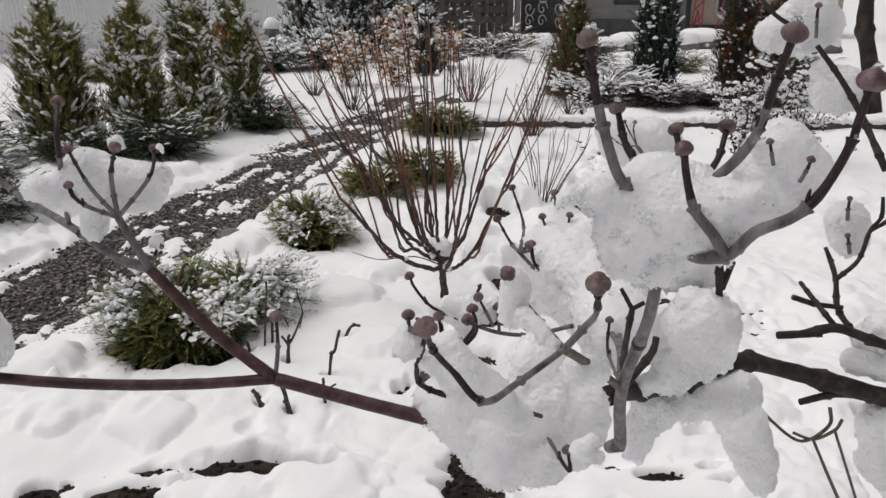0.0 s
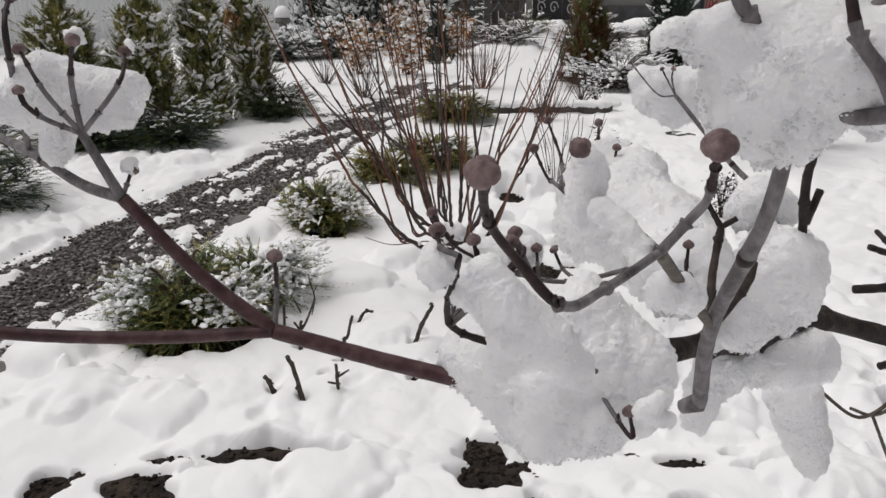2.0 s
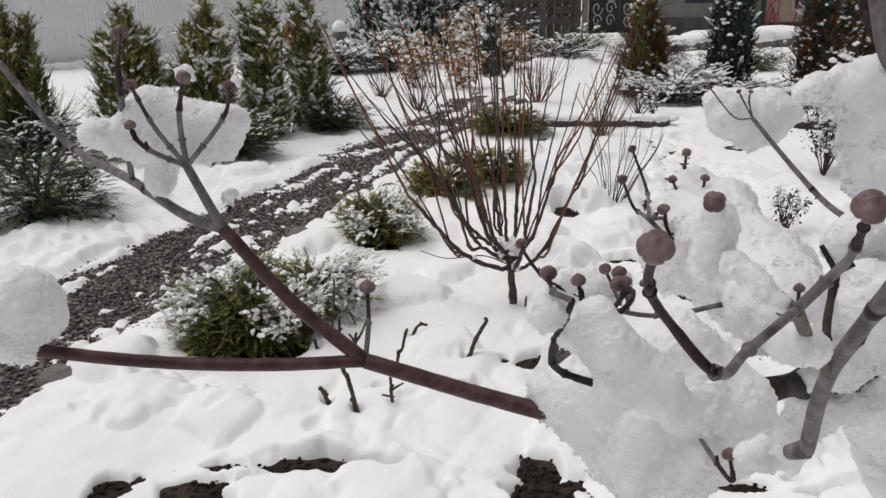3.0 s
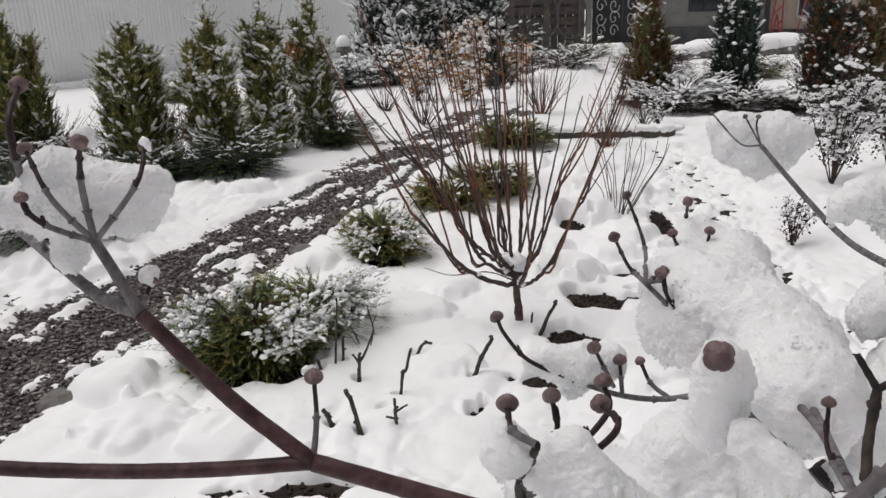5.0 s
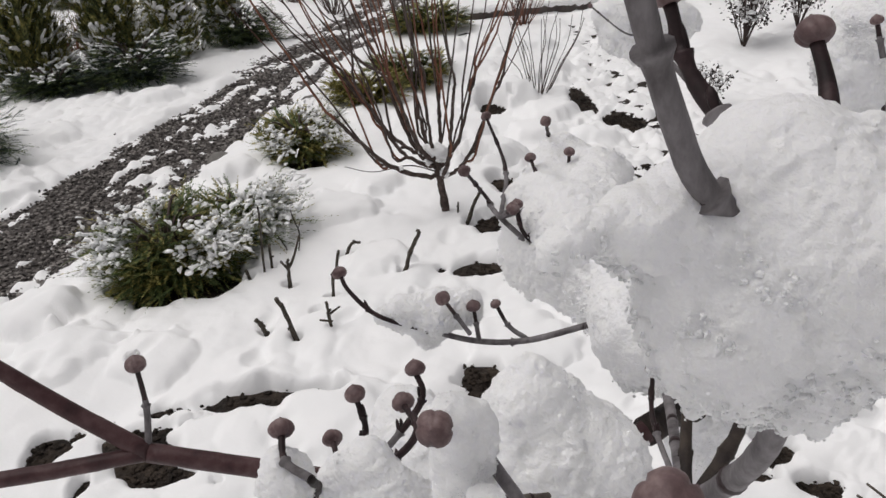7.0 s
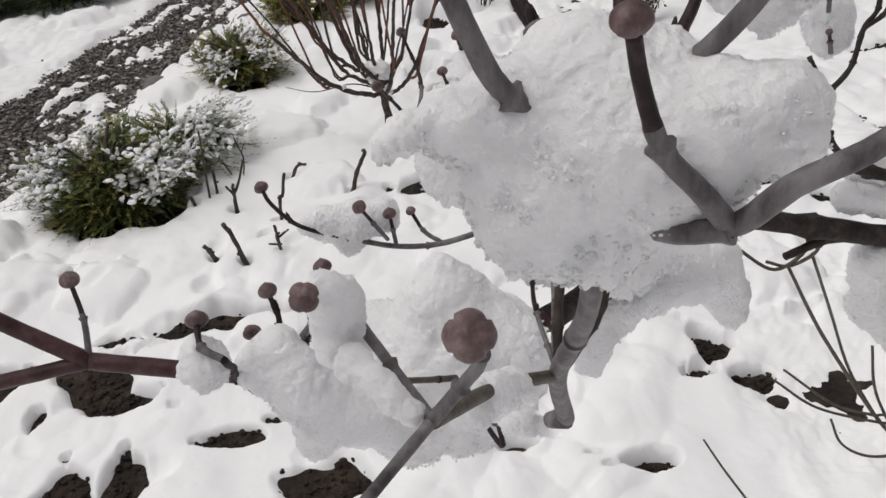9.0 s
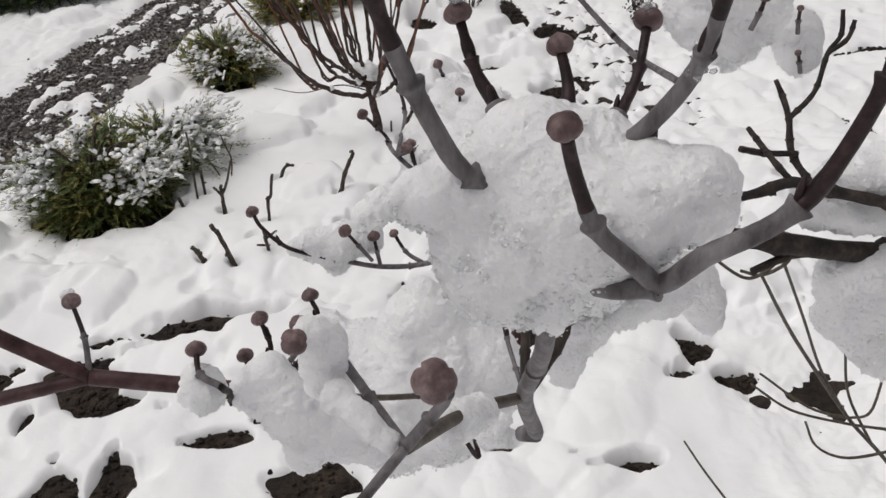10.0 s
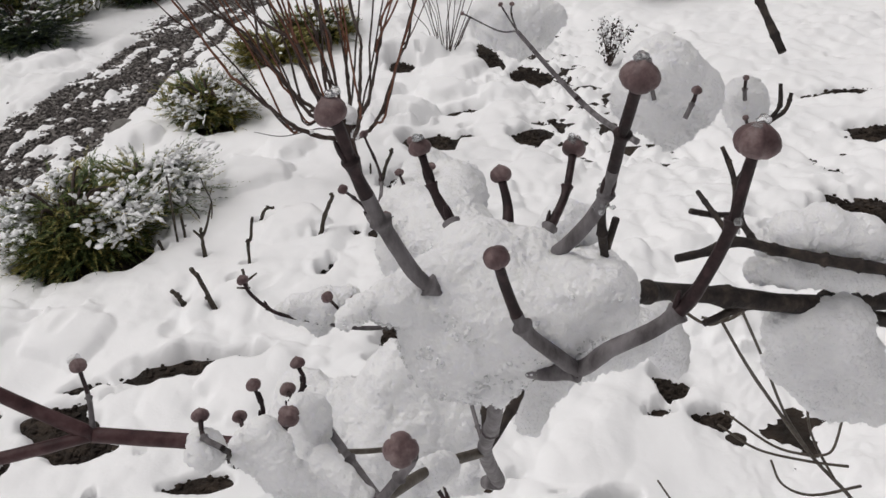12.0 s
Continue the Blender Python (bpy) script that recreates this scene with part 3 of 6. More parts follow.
row = "evergreens along the path"
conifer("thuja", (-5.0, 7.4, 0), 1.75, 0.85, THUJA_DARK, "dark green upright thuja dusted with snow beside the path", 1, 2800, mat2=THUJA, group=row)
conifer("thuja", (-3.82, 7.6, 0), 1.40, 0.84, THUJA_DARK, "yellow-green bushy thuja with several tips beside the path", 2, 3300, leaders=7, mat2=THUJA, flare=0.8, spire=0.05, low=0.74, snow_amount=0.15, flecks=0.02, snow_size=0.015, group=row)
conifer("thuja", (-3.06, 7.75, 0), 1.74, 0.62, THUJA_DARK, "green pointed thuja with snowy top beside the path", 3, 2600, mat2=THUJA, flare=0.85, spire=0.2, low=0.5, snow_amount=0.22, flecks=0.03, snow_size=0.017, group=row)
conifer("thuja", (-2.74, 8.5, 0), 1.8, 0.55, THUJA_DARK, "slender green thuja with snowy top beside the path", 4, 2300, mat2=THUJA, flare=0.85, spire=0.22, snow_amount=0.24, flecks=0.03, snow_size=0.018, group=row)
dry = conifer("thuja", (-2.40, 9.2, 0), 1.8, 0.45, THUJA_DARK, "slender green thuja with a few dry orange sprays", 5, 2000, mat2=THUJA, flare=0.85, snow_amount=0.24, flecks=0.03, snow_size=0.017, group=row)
r5 = np.random.default_rng(77)
v, f, top = sprays([(np.array((-2.56, 9.04, 1.02)) + r5.normal(0, 0.05, 3), r5.normal(0, 0.3, 3) + (0, -0.3, 1), 0.11) for _ in range(26)], r5, leaf=0.05, pairs=6, width=0.35)
mesh_object("dry_spray", v, f, DRY_LEAF, dry, "dry orange sprays", smooth=False)
far_row = "evergreens before the house"
conifer("thuja", (1.9, 12.2, 0), 2.05, 0.95, THUJA_BROWN, "bronze and green conical thuja flecked with snow", 6, 3200, mat2=THUJA_DARK, leaders=5, low=0.3, flare=0.95, spire=0.12, flecks=0.05, snow_size=0.02, snow_amount=0.015, group=far_row)
conifer("thuja", (3.05, 11.9, 0), 2.1, 0.66, CONIFER_BLUE, "dark green columnar thuja flecked with snow", 7, 3000, leaders=6, flare=0.45, flecks=0.11, snow_size=0.02, snow_amount=0.03, spire=0.05, group=far_row)
conifer("thuja", (4.35, 12.0, 0), 2.1, 0.85, THUJA_BROWN, "bronze-brown dense thuja flecked with snow", 8, 3000, leaders=6, mat2=CONIFER_BLUE, flare=0.5, flecks=0.07, snow_size=0.02, snow_amount=0.02, spire=0.05, group=far_row)
conifer("thuja", (5.15, 12.4, 0), 1.95, 0.75, THUJA_DARK, "brownish green upright thuja flecked with snow", 9, 2400, leaders=5, mat2=THUJA_BROWN, flare=0.5, flecks=0.05, snow_size=0.02, spire=0.05, group=far_row)
conifer("spruce", (-3.3, 21.0, 0), 2.6, 2.4, CONIFER_BLUE, "dark snowy spruce in front of the grey fence", 10, 2400, leaf=0.1, length=0.36, leaders=6, snow_amount=0.95, snow_size=0.035, flecks=0.12)
conifer("spruce", (-1.2, 20.5, 0), 2.5, 2.0, CONIFER_BLUE, "dark snowy spruce near the house terrace", 11, 2200, leaf=0.1, length=0.36, leaders=6, snow_amount=0.95, snow_size=0.035, flecks=0.12)
conifer("spruce", (-2.2, 18.6, 0), 2.1, 1.5, CONIFER_BLUE, "small dark spruce thick with snow down the garden", 13, 1800, leaf=0.09, length=0.3, leaders=5, snow_amount=0.95, snow_size=0.03, flecks=0.12)
conifer("dwarf_conifer", (-0.5, 15.6, 0), 1.25, 0.42, CONIFER_BLUE, "dark narrow dwarf conifer draped with snow", 12, 1300, leaf=0.05, snow_amount=0.04, snow_size=0.025, spire=0.04)


def spreading(name, at, rx, ry, height, mat, label, seed, count=260, leaf=0.022, length=0.18, pairs=9, snow_amount=0.3, snow_size=0.013, rise=0.4, mat2=None, limbs=13, patch=6.0, lean=(0.0, 0.0), lacy=False):
    """A low evergreen of arching limbs set with sprays down to the ground, with ragged snow lying in patches on top."""
    r = np.random.default_rng(seed)
    t = thing(name, at, label, "evergreen shrub")
    base = np.array(at)
    specs, specs2, crest = [], [], []
    lines_v, lines_f = [], []
    each = max(6, int(count * 2.6 / limbs))
    for i in range(limbs):
        a = 6.2832 * (i + r.uniform(-0.35, 0.35)) / limbs
        q = r.uniform(0.6, 1.08)
        hh = height * r.uniform(0.55, 1.05)
        out = np.array((math.cos(a) * rx * q + lean[0] * q, math.sin(a) * ry * q + lean[1] * q, 0))
        line = np.array(spline([base + (0, 0, -0.03), base + out * 0.25 + (0, 0, hh * 0.6), base + out * 0.62 + (0, 0, hh * 0.92), base + out * 0.95 + (0, 0, hh * 0.62)], 6))
        v, f = tube(line, np.linspace(0.011, 0.003, len(line)), 6)
        k = len(lines_v)
        lines_v += list(v)
        lines_f += [tuple(x + k for x in c) for c in f]
        for _ in range(each):
            u = r.random() ** 0.75
            p = line[min(len(line) - 1, int(u * len(line)))]
            side = np.array((-math.sin(a), math.cos(a), 0)) * r.normal(0, 0.34)
            down = r.random() ** 1.15
            o = p + side * min(rx, ry) * 0.55 * (0.5 + u) + np.array((0, 0, -p[2] * down * 0.9 + base[2] * down * 0.9))
            o = o + np.array((math.cos(a), math.sin(a), 0)) * 0.05 * r.uniform(-1, 1)
            yaw = a + r.normal(0, 0.55)
            d = np.array((math.cos(yaw), math.sin(yaw), rise * r.uniform(0.1, 1.7) * (1 - 1.25 * down)))
            row_ = (o, d, length * r.uniform(0.6, 1.25) * (1.75 if lacy and r.random() < 0.16 else 1.0))
            (specs2 if mat2 and r.random() < 0.4 else specs).append(row_)
            if down < (0.5 if lacy else 0.22) and fbm(o[0] * patch, o[1] * patch, seed * 1.7) > 0.28 - snow_amount + (0.3 * (down - 0.2) - 0.3 * (o[0] - base[0]) / rx if lacy else 0):
                crest.append((o + (0, 0, leaf * 0.25), d, row_[2]))
                if lacy:
                    crest[-1] = (o + (0, 0, leaf * 0.25), d, row_[2] * 0.5)
                    crest += [(o + d * row_[2] * r.uniform(0.1, 0.8) + r.normal(0, leaf * 0.7, 3), d + r.normal(0, 0.5, 3), row_[2] * r.uniform(0.2, 0.45)) for _ in range(3)]
    for sp, m in ((specs, mat), (specs2, mat2)):
        if sp:
            v, f, top = sprays(sp, r, leaf=leaf, pairs=pairs, droop=0.14, width=0.3)
            mesh_object("foliage", v, f, m, t, smooth=False)
    mesh_object("brushwood", lines_v, lines_f, STEM_BROWN, t)["kind"] = "stuff"
    v, f = strips(crest, r, snow_size, flat=0.6)
    if len(v):
        mesh_object("snow", v, f, SNOW, t, "ragged snow lying along the sprays")["kind"] = "stuff"
    return t


spreading("juniper", (-1.17, 3.08, -0.04), 0.29, 0.25, 0.33, JUNIPER, "spreading green juniper half covered with snow by the path", 31, 1250, mat2=GOLD_GREEN, snow_amount=0.09, length=0.12, leaf=0.022, snow_size=0.0105, rise=0.5, limbs=19, patch=5.0, lean=(0.05, 0.04), lacy=True)
spreading("juniper", (-0.93, 3.40, -0.03), 0.18, 0.13, 0.26, JUNIPER, "small green juniper tuft with long feathery snowy sprays", 45, 380, mat2=GOLD_GREEN, snow_amount=0.12, length=0.14, leaf=0.022, snow_size=0.0095, limbs=12, rise=0.6, lean=(0.06, 0.02), lacy=True)
spreading("dwarf_juniper", (-0.80, 4.62, 0), 0.24, 0.18, 0.24, GOLD_GREEN, "small golden-green juniper with snow on its sprays", 32, 420, mat2=JUNIPER, length=0.1, snow_amount=0.2, leaf=0.024, snow_size=0.009, limbs=12, rise=0.8, lacy=True)
spreading("golden_shrub", (-0.50, 5.75, 0), 0.26, 0.2, 0.24, GOLD_GREEN, "low golden-green evergreen shrub behind the bare bush", 33, 460, length=0.09, leaf=0.028, snow_amount=0.14, rise=0.8)
spreading("golden_shrub", (-0.17, 6.3, 0), 0.33, 0.24, 0.26, GOLD_GREEN, "low olive evergreen shrub behind the bare bush", 46, 500, mat2=JUNIPER, length=0.1, leaf=0.03, snow_amount=0.16, rise=0.7)
spreading("golden_shrub", (-0.06, 8.75, 0), 0.42, 0.3, 0.26, GOLD_GREEN, "low golden-green evergreen shrub by the far path", 34, 460, mat2=JUNIPER, length=0.12, leaf=0.035, snow_amount=0.16, rise=0.7)
spreading("savin_juniper", (-2.74, 7.3, 0), 0.5, 0.42, 0.44, CONIFER_BLUE, "low grey-green juniper thick with snow below the thujas", 35, 600, mat2=JUNIPER, leaf=0.028, snow_amount=0.2, snow_size=0.012, length=0.14, patch=14.0)
spreading("savin_juniper", (-2.1, 9.0, 0), 0.4, 0.36, 0.4, JUNIPER, "low green juniper dusted with snow by the path", 36, 460, mat2=CONIFER_BLUE, leaf=0.028, snow_amount=0.16, snow_size=0.014)
spreading("savin_juniper", (-3.45, 7.15, 0), 0.4, 0.3, 0.25, CONIFER_BLUE, "low dark juniper dusted with snow at the thuja's foot", 37, 460, mat2=JUNIPER, leaf=0.028, snow_amount=0.16, snow_size=0.016, length=0.14)
spreading("savin_juniper", (-3.28, 4.95, 0), 0.62, 0.52, 0.55, CONIFER_BLUE, "dark spreading juniper dusted with snow across the path", 38, 640, mat2=JUNIPER, leaf=0.026, snow_amount=0.26, snow_size=0.013, length=0.15)
spreading("savin_juniper", (-4.6, 7.0, 0), 0.6, 0.5, 0.5, CONIFER_BLUE, "dark low juniper with snow at the row's end", 39, 560, leaf=0.028, snow_amount=0.3, snow_size=0.014)
spreading("snowy_shrub", (2.25, 11.4, 0), 0.75, 0.5, 0.5, DARK_LEAF, "rounded shrub nearly white with snow before the thuja", 40, 320, leaf=0.03, length=0.28, snow_amount=0.7, snow_size=0.024)
spreading("snowy_shrub", (3.0, 11.0, 0), 0.55, 0.4, 0.4, DARK_LEAF, "twiggy shrub whitened with snow between the thujas", 47, 260, leaf=0.03, length=0.26, snow_amount=0.6, snow_size=0.02)
spreading("snowy_shrub", (-3.65, 16.2, 0), 0.7, 0.5, 0.62, CONIFER_BLUE, "rounded evergreen thick with snow near the lantern", 41, 300, leaf=0.05, length=0.3, pairs=6, snow_amount=0.6, snow_size=0.04)
spreading("snowy_shrub", (-2.7, 16.9, 0), 0.8, 0.6, 0.8, CONIFER_BLUE, "rounded evergreen thick with snow far down the garden", 42, 340, leaf=0.05, length=0.3, pairs=6, snow_amount=0.4, snow_size=0.035)
spreading("snowy_shrub", (3.75, 11.2, 0), 0.55, 0.4, 0.26, DARK_LEAF, "low dark shrub with snow between the thujas", 43, 240, leaf=0.03, length=0.2, snow_amount=0.5, snow_size=0.022)
spreading("snowy_shrub", (4.6, 11.2, 0), 0.6, 0.4, 0.28, CONIFER_BLUE, "low dark shrub with snow before the bronze thuja", 44, 240, leaf=0.03, length=0.2, snow_amount=0.4, snow_size=0.022)


# ---- bare bushes ----
def bare_bush(name, at, label, seed, stems, height, spread, thick=0.008, mat=STEM_RED, bend=0.6, side=0):
    """Many thin upright shoots straight from the ground."""
    r = np.random.default_rng(seed)
    t = thing(name, at, label, "shrub")
    base = np.array(at)
    for i in range(stems):
        j = lambda s: r.normal(0, s, 3) * (1, 1, 0.3)
        a = 6.28318 * (i + r.uniform(-0.4, 0.4)) / stems * 2.4
        q = (0.15 + 0.85 * ((i + 0.5) / stems)) * r.uniform(0.85, 1.1)
        out = np.array((math.cos(a), math.sin(a) * 0.8, 0)) * spread * q
        hh = height * r.uniform(0.72, 1.08) * (1.05 - 0.3 * q)
        o = base + np.array((0.01, 0, -0.05)) + out * 0.15
        pts = [o, o + out * bend * 0.3 + (0, 0, hh * 0.16) + j(0.006), o + out * bend * 0.75 + (0, 0, hh * 0.42) + j(0.014), o + out * 0.74 + (0, 0, hh * 0.72) + j(0.02), o + out + (0, 0, hh) + j(0.02)]
        line = spline(pts, 5)
        rad = np.linspace(thick * r.uniform(0.7, 1.2), 0.002, len(line))
        v, f = tube(line, rad, 6)
        if side and r.random() < side:
            k0 = len(line) // 3
            p = line[k0]
            d2 = np.array((r.uniform(-0.2, 0.2), r.uniform(-0.2, 0.2), 1.0)) * hh * 0.45
            v2, f2 = tube(spline([p, p + d2 * 0.3 + out * 0.06, p + d2 + out * 0.08], 5), np.linspace(rad[k0] * 0.8, 0.002, 11), 5)
            n = len(v)
            v += v2
            f += [tuple(x + n for x in q2) for q2 in f2]
        mesh_object("stem", v, f, mat if r.random() < 0.75 else STEM_BROWN, t)
    return t


def candelabra_bush(at, label, seed):
    """A short trunk, limbs that sweep outwards and then up, and long forked shoots with snow lodged in the crotches."""
    r = np.random.default_rng(seed)
    t = thing("bare_bush", at, label, "shrub")
    base = np.array(at)
    stem_line = spline([base + (0.025, 0, -0.08), base + (0.012, 0, 0.08), base + (0.0, 0, 0.2), base + (-0.012, 0.005, 0.31)], 7)
    stem_line = stem_line + r.normal(0, 0.0015, stem_line.shape)
    v, f = tube(stem_line, np.linspace(0.022, 0.013, len(stem_line)) * r.uniform(0.92, 1.1, len(stem_line)), 10, 0.06, r)
    mesh_object("trunk", v, f, STEM_BROWN, t, "short grey-brown trunk")
    lodged = []
    for i in range(11):
        out = np.array((-0.95 + 1.5 * i / 10 + r.uniform(-0.05, 0.05), (0.38 if i % 2 else -0.3) * r.uniform(0.4, 1.1), 0))
        o = stem_line[int(r.integers(13, len(stem_line)))] - np.array((0, 0, 0.02))
        z = r.uniform(0.85, 1.15)
        line = spline([o, o + out * 0.12 + (0, 0, 0.03 * z), o + out * 0.25 + (0, 0, 0.11 * z), o + out * 0.37 + (0, 0, 0.25 * z), o + out * 0.48 + (0, 0, 0.40 * z)], 6)
        line = line + r.normal(0, 0.0022, line.shape)
        rad = np.linspace(0.0125, 0.0072, len(line)) * r.uniform(0.8, 1.05) * r.uniform(0.93, 1.08, len(line))
        v, f = tube(line, rad, 8, 0.05, r)
        limb = mesh_object("limb", v, f, STEM_BROWN, t)
        lodged += [(*(line[k] + (0, 0, 0.012)), r.uniform(0.012, 0.024)) for k in r.integers(2, 10, 1)]
        for q in range(3 + i % 2):
            k0 = len(line) - 1 if q == 0 else int(r.integers(8, len(line) - 2))
            p = line[k0]
            d0 = (line[k0] - line[k0 - 1]) / np.linalg.norm(line[k0] - line[k0 - 1])
            rise = 1.44 * r.uniform(0.74, 1.04) - (p[2] - base[2])
            aside = np.array((0, r.normal(0, 0.12), 0))
            lean = out * r.uniform(0.3, 0.78) + aside + np.array((r.normal(0, 0.07), 0, 0))
            turn = (d0 * 0.07 + aside * 0.12) if q else d0 * 0.07
            pts = [p, p + turn, p + lean * 0.36 + (0, 0, rise * 0.32), p + lean * 0.7 + (0, 0, rise * 0.66), p + lean + (0, 0, rise)]
            shoot = spline(pts, 6)
            shoot = shoot + r.normal(0, 0.0016, shoot.shape)
            th = np.linspace(r.uniform(0.0056, 0.0076), 0.0026, len(shoot)) * r.uniform(0.92, 1.1, len(shoot))
            v, f = tube(shoot, th, 6, 0.04, r)
            for _ in range(int(r.integers(0, 2))):
                k1 = int(r.integers(7, len(shoot) - 6))
                m = shoot[k1]
                up = shoot[min(len(shoot) - 1, k1 + 6)] - m
                tw = np.array((r.normal(0, 0.16), r.normal(0, 0.12), 0)) * np.linalg.norm(up)
                v2, f2 = tube(spline([m, m + up * 0.25 + tw * 0.7, m + up * r.uniform(1.1, 2.0) + tw * 1.5], 5), np.linspace(th[k1] * 0.8, 0.0018, 11), 5)
                n = len(v)
                v = list(v) + list(v2)
                f = f + [tuple(x + n for x in c) for c in f2]
            mesh_object("stem", v, f, STEM_RED if r.random() < 0.62 else STEM_BROWN, t)
    lodged += [(*(stem_line[-3] + r.normal(0, 0.028, 3) + (0, 0, 0.02)), r.uniform(0.014, 0.03)) for _ in range(14)]
    v, f = lumps(lodged, r, 0.85, True)
    mesh_object("snow", v, f, SNOW, t, "snow lodged in the forks")["kind"] = "stuff"
    # one thin low shoot trailing aside over the snow
    o = stem_line[14]
    v, f = tube(spline([o, o + (-0.13, -0.02, 0.05), o + (-0.3, -0.04, 0.04), o + (-0.43, -0.05, 0.08)], 7), np.linspace(0.004, 0.0016, 22), 5, 0.04, r)
    mesh_object("stem", v, f, STEM_BROWN, t)


candelabra_bush((0.045, 3.5, 0), "leafless bush of many reddish-brown upright shoots on a short trunk", 51)
bare_bush("bare_bush", (0.75, 5.6, 0), "leafless small bush of thin brown upright twigs in snow", 52, 16, 0.75, 0.38, thick=0.005, mat=STEM_BROWN)
bare_bush("bare_bush", (0.95, 8.6, 0), "leafless reddish bush of thin twigs by the far bed", 53, 26, 0.7, 0.4, thick=0.006)
bare_bush("bare_bush", (0.3, 11.5, 0), "leafless reddish bush with many fine twigs far off", 54, 36, 0.9, 0.55, thick=0.007, side=0.8)
bare_bush("bare_bush", (-1.3, 10.6, 0), "leafless brown bush of arching twigs by the path", 55, 30, 0.8, 0.5, thick=0.006, mat=STEM_BROWN)
bare_bush("bare_bush", (-4.3, 9.6, 0), "leafless reddish low thicket behind the thujas", 56, 34, 0.55, 0.7, thick=0.006, side=0.8)
bare_bush("bare_bush", (-5.6, 8.8, 0), "leafless reddish low thicket behind the thujas", 57, 30, 0.6, 0.7, thick=0.006, side=0.8)
bare_bush("bare_bush", (1.6, 10.4, 0), "leafless brown bush dusted with snow by the edging", 58, 22, 0.55, 0.4, thick=0.005, mat=STEM_BROWN)
bare_bush("bare_bush", (-2.1, 12.2, 0), "leafless brown bush of stiff twigs behind the thujas", 59, 26, 0.75, 0.45, thick=0.006, mat=STEM_BROWN)


def leafy(name, at, label, seed, mat, count, height, spread, leaf, snow_amount=0.3, snow_size=0.02, stems=9):
    """A shrub with thin stems and loose single leaves, some of them under snow."""
    r = np.random.default_rng(seed)
    t = thing(name, at, label, "shrub")
    base = np.array(at)
    verts, faces, spots = [], [], []
    for i in range(stems):
        a = r.uniform(0, 6.28)
        out = np.array((math.cos(a), math.sin(a), 0)) * spread * r.uniform(0.2, 1)
        line = spline([base + (0, 0, -0.05), base + out * 0.5 + (0, 0, height * 0.45), base + out + (0, 0, height * r.uniform(0.7, 1.1))], 6)
        v, f = tube(line, np.linspace(0.006, 0.002, len(line)), 5)
        mesh_object("stem", v, f, STEM_BROWN, t)
        for _ in range(count // stems):
            p = line[r.integers(3, len(line))] + r.normal(0, spread * 0.14, 3) * (1, 1, 0.7)
            d = r.normal(0, 1, 3)
            d /= np.linalg.norm(d)
            w = np.cross(d, r.normal(0, 1, 3))
            w /= np.linalg.norm(w)
            n = np.cross(d, w) * leaf * 0.12
            l = leaf * r.uniform(0.6, 1.3)
            k = len(verts)
            verts += [p, p + d * l * 0.5 + w * l * 0.28 + n, p + d * l, p + d * l * 0.5 - w * l * 0.28 + n, p + d * l * 0.5]
            faces += [(k, k + 1, k + 4), (k + 1, k + 2, k + 4), (k + 2, k + 3, k + 4), (k + 3, k, k + 4)]
            if r.random() < snow_amount:
                spots.append((p[0], p[1], p[2] + 0.01, snow_size * r.uniform(0.5, 1.5)))
    mesh_object("leaves", verts, faces, mat, t, smooth=False)
    v, f = lumps(spots, r, 0.55)
    if v:
        mesh_object("snow", v, f, SNOW, t, "snow on the leaves")["kind"] = "stuff"
    return t


leafy("hydrangea", (-1.75, 13.6, 0), "dry hydrangea with tan and orange withered heads", 61, DRY_LEAF, 900, 0.75, 0.5, 0.07, 0.22, 0.035, 16)
leafy("hydrangea", (-0.85, 13.2, 0), "dry hydrangea with tan withered heads under snow", 62, DRY_LEAF, 700, 0.6, 0.5, 0.07, 0.22, 0.035, 14)
leafy("hydrangea", (-0.2, 16.0, 0), "dry orange shrub far down the garden", 63, DRY_LEAF, 800, 0.8, 0.5, 0.08, 0.22, 0.04, 14)
leafy("hydrangea", (-1.1, 17.4, 0), "tall dry shrub with snow on withered heads", 64, DRY_LEAF, 700, 1.2, 0.7, 0.08, 0.22, 0.05, 14)
for i, (x, y, w, h) in enumerate([(-0.4, 19.5, 0.7, 0.6), (0.9, 18.5, 0.8, 0.55), (1.6, 21.0, 0.8, 0.7), (-2.6, 19.8, 0.9, 1.1), (2.9, 18.0, 0.8, 0.5), (4.5, 16.5, 0.7, 0.4), (6.2, 15.0, 0.7, 0.5), (-4.9, 17.5, 0.7, 0.5), (-6.3, 14.5, 0.7, 0.45), (-0.2, 24.5, 0.9, 1.2)]):
    spreading("garden_shrub", (x, y, 0), w, w * 0.7, h, (CONIFER_BLUE, DARK_LEAF, THUJA_DARK)[i % 3], "rounded dark evergreen shrub patched with snow farther off", 70 + i, 160, leaf=0.07, length=0.4, pairs=6, snow_amount=0.22, snow_size=0.04)
leafy("barberry", (2.6, 6.6, 0), "dark-leaved loose shrub with snow on small leaves", 65, DARK_LEAF, 1700, 0.98, 0.4, 0.032, 0.16, 0.024, 13)
leafy("barberry", (3.3, 7.2, 0), "dark-leaved loose shrub dusted with snow", 66, DARK_LEAF, 1200, 0.85, 0.45, 0.032, 0.16, 0.024, 11)
leafy("barberry", (1.75, 4.85, 0), "small dark-leaved shrub peeping from the snow", 67, DARK_LEAF, 300, 0.24, 0.2, 0.024, 0.2, 0.012, 7)
leafy("barberry", (1.75, 10.2, 0), "dark low shrub in snow by the bed edging", 68, DARK_LEAF, 300, 0.35, 0.3, 0.03, 0.4, 0.02, 8)

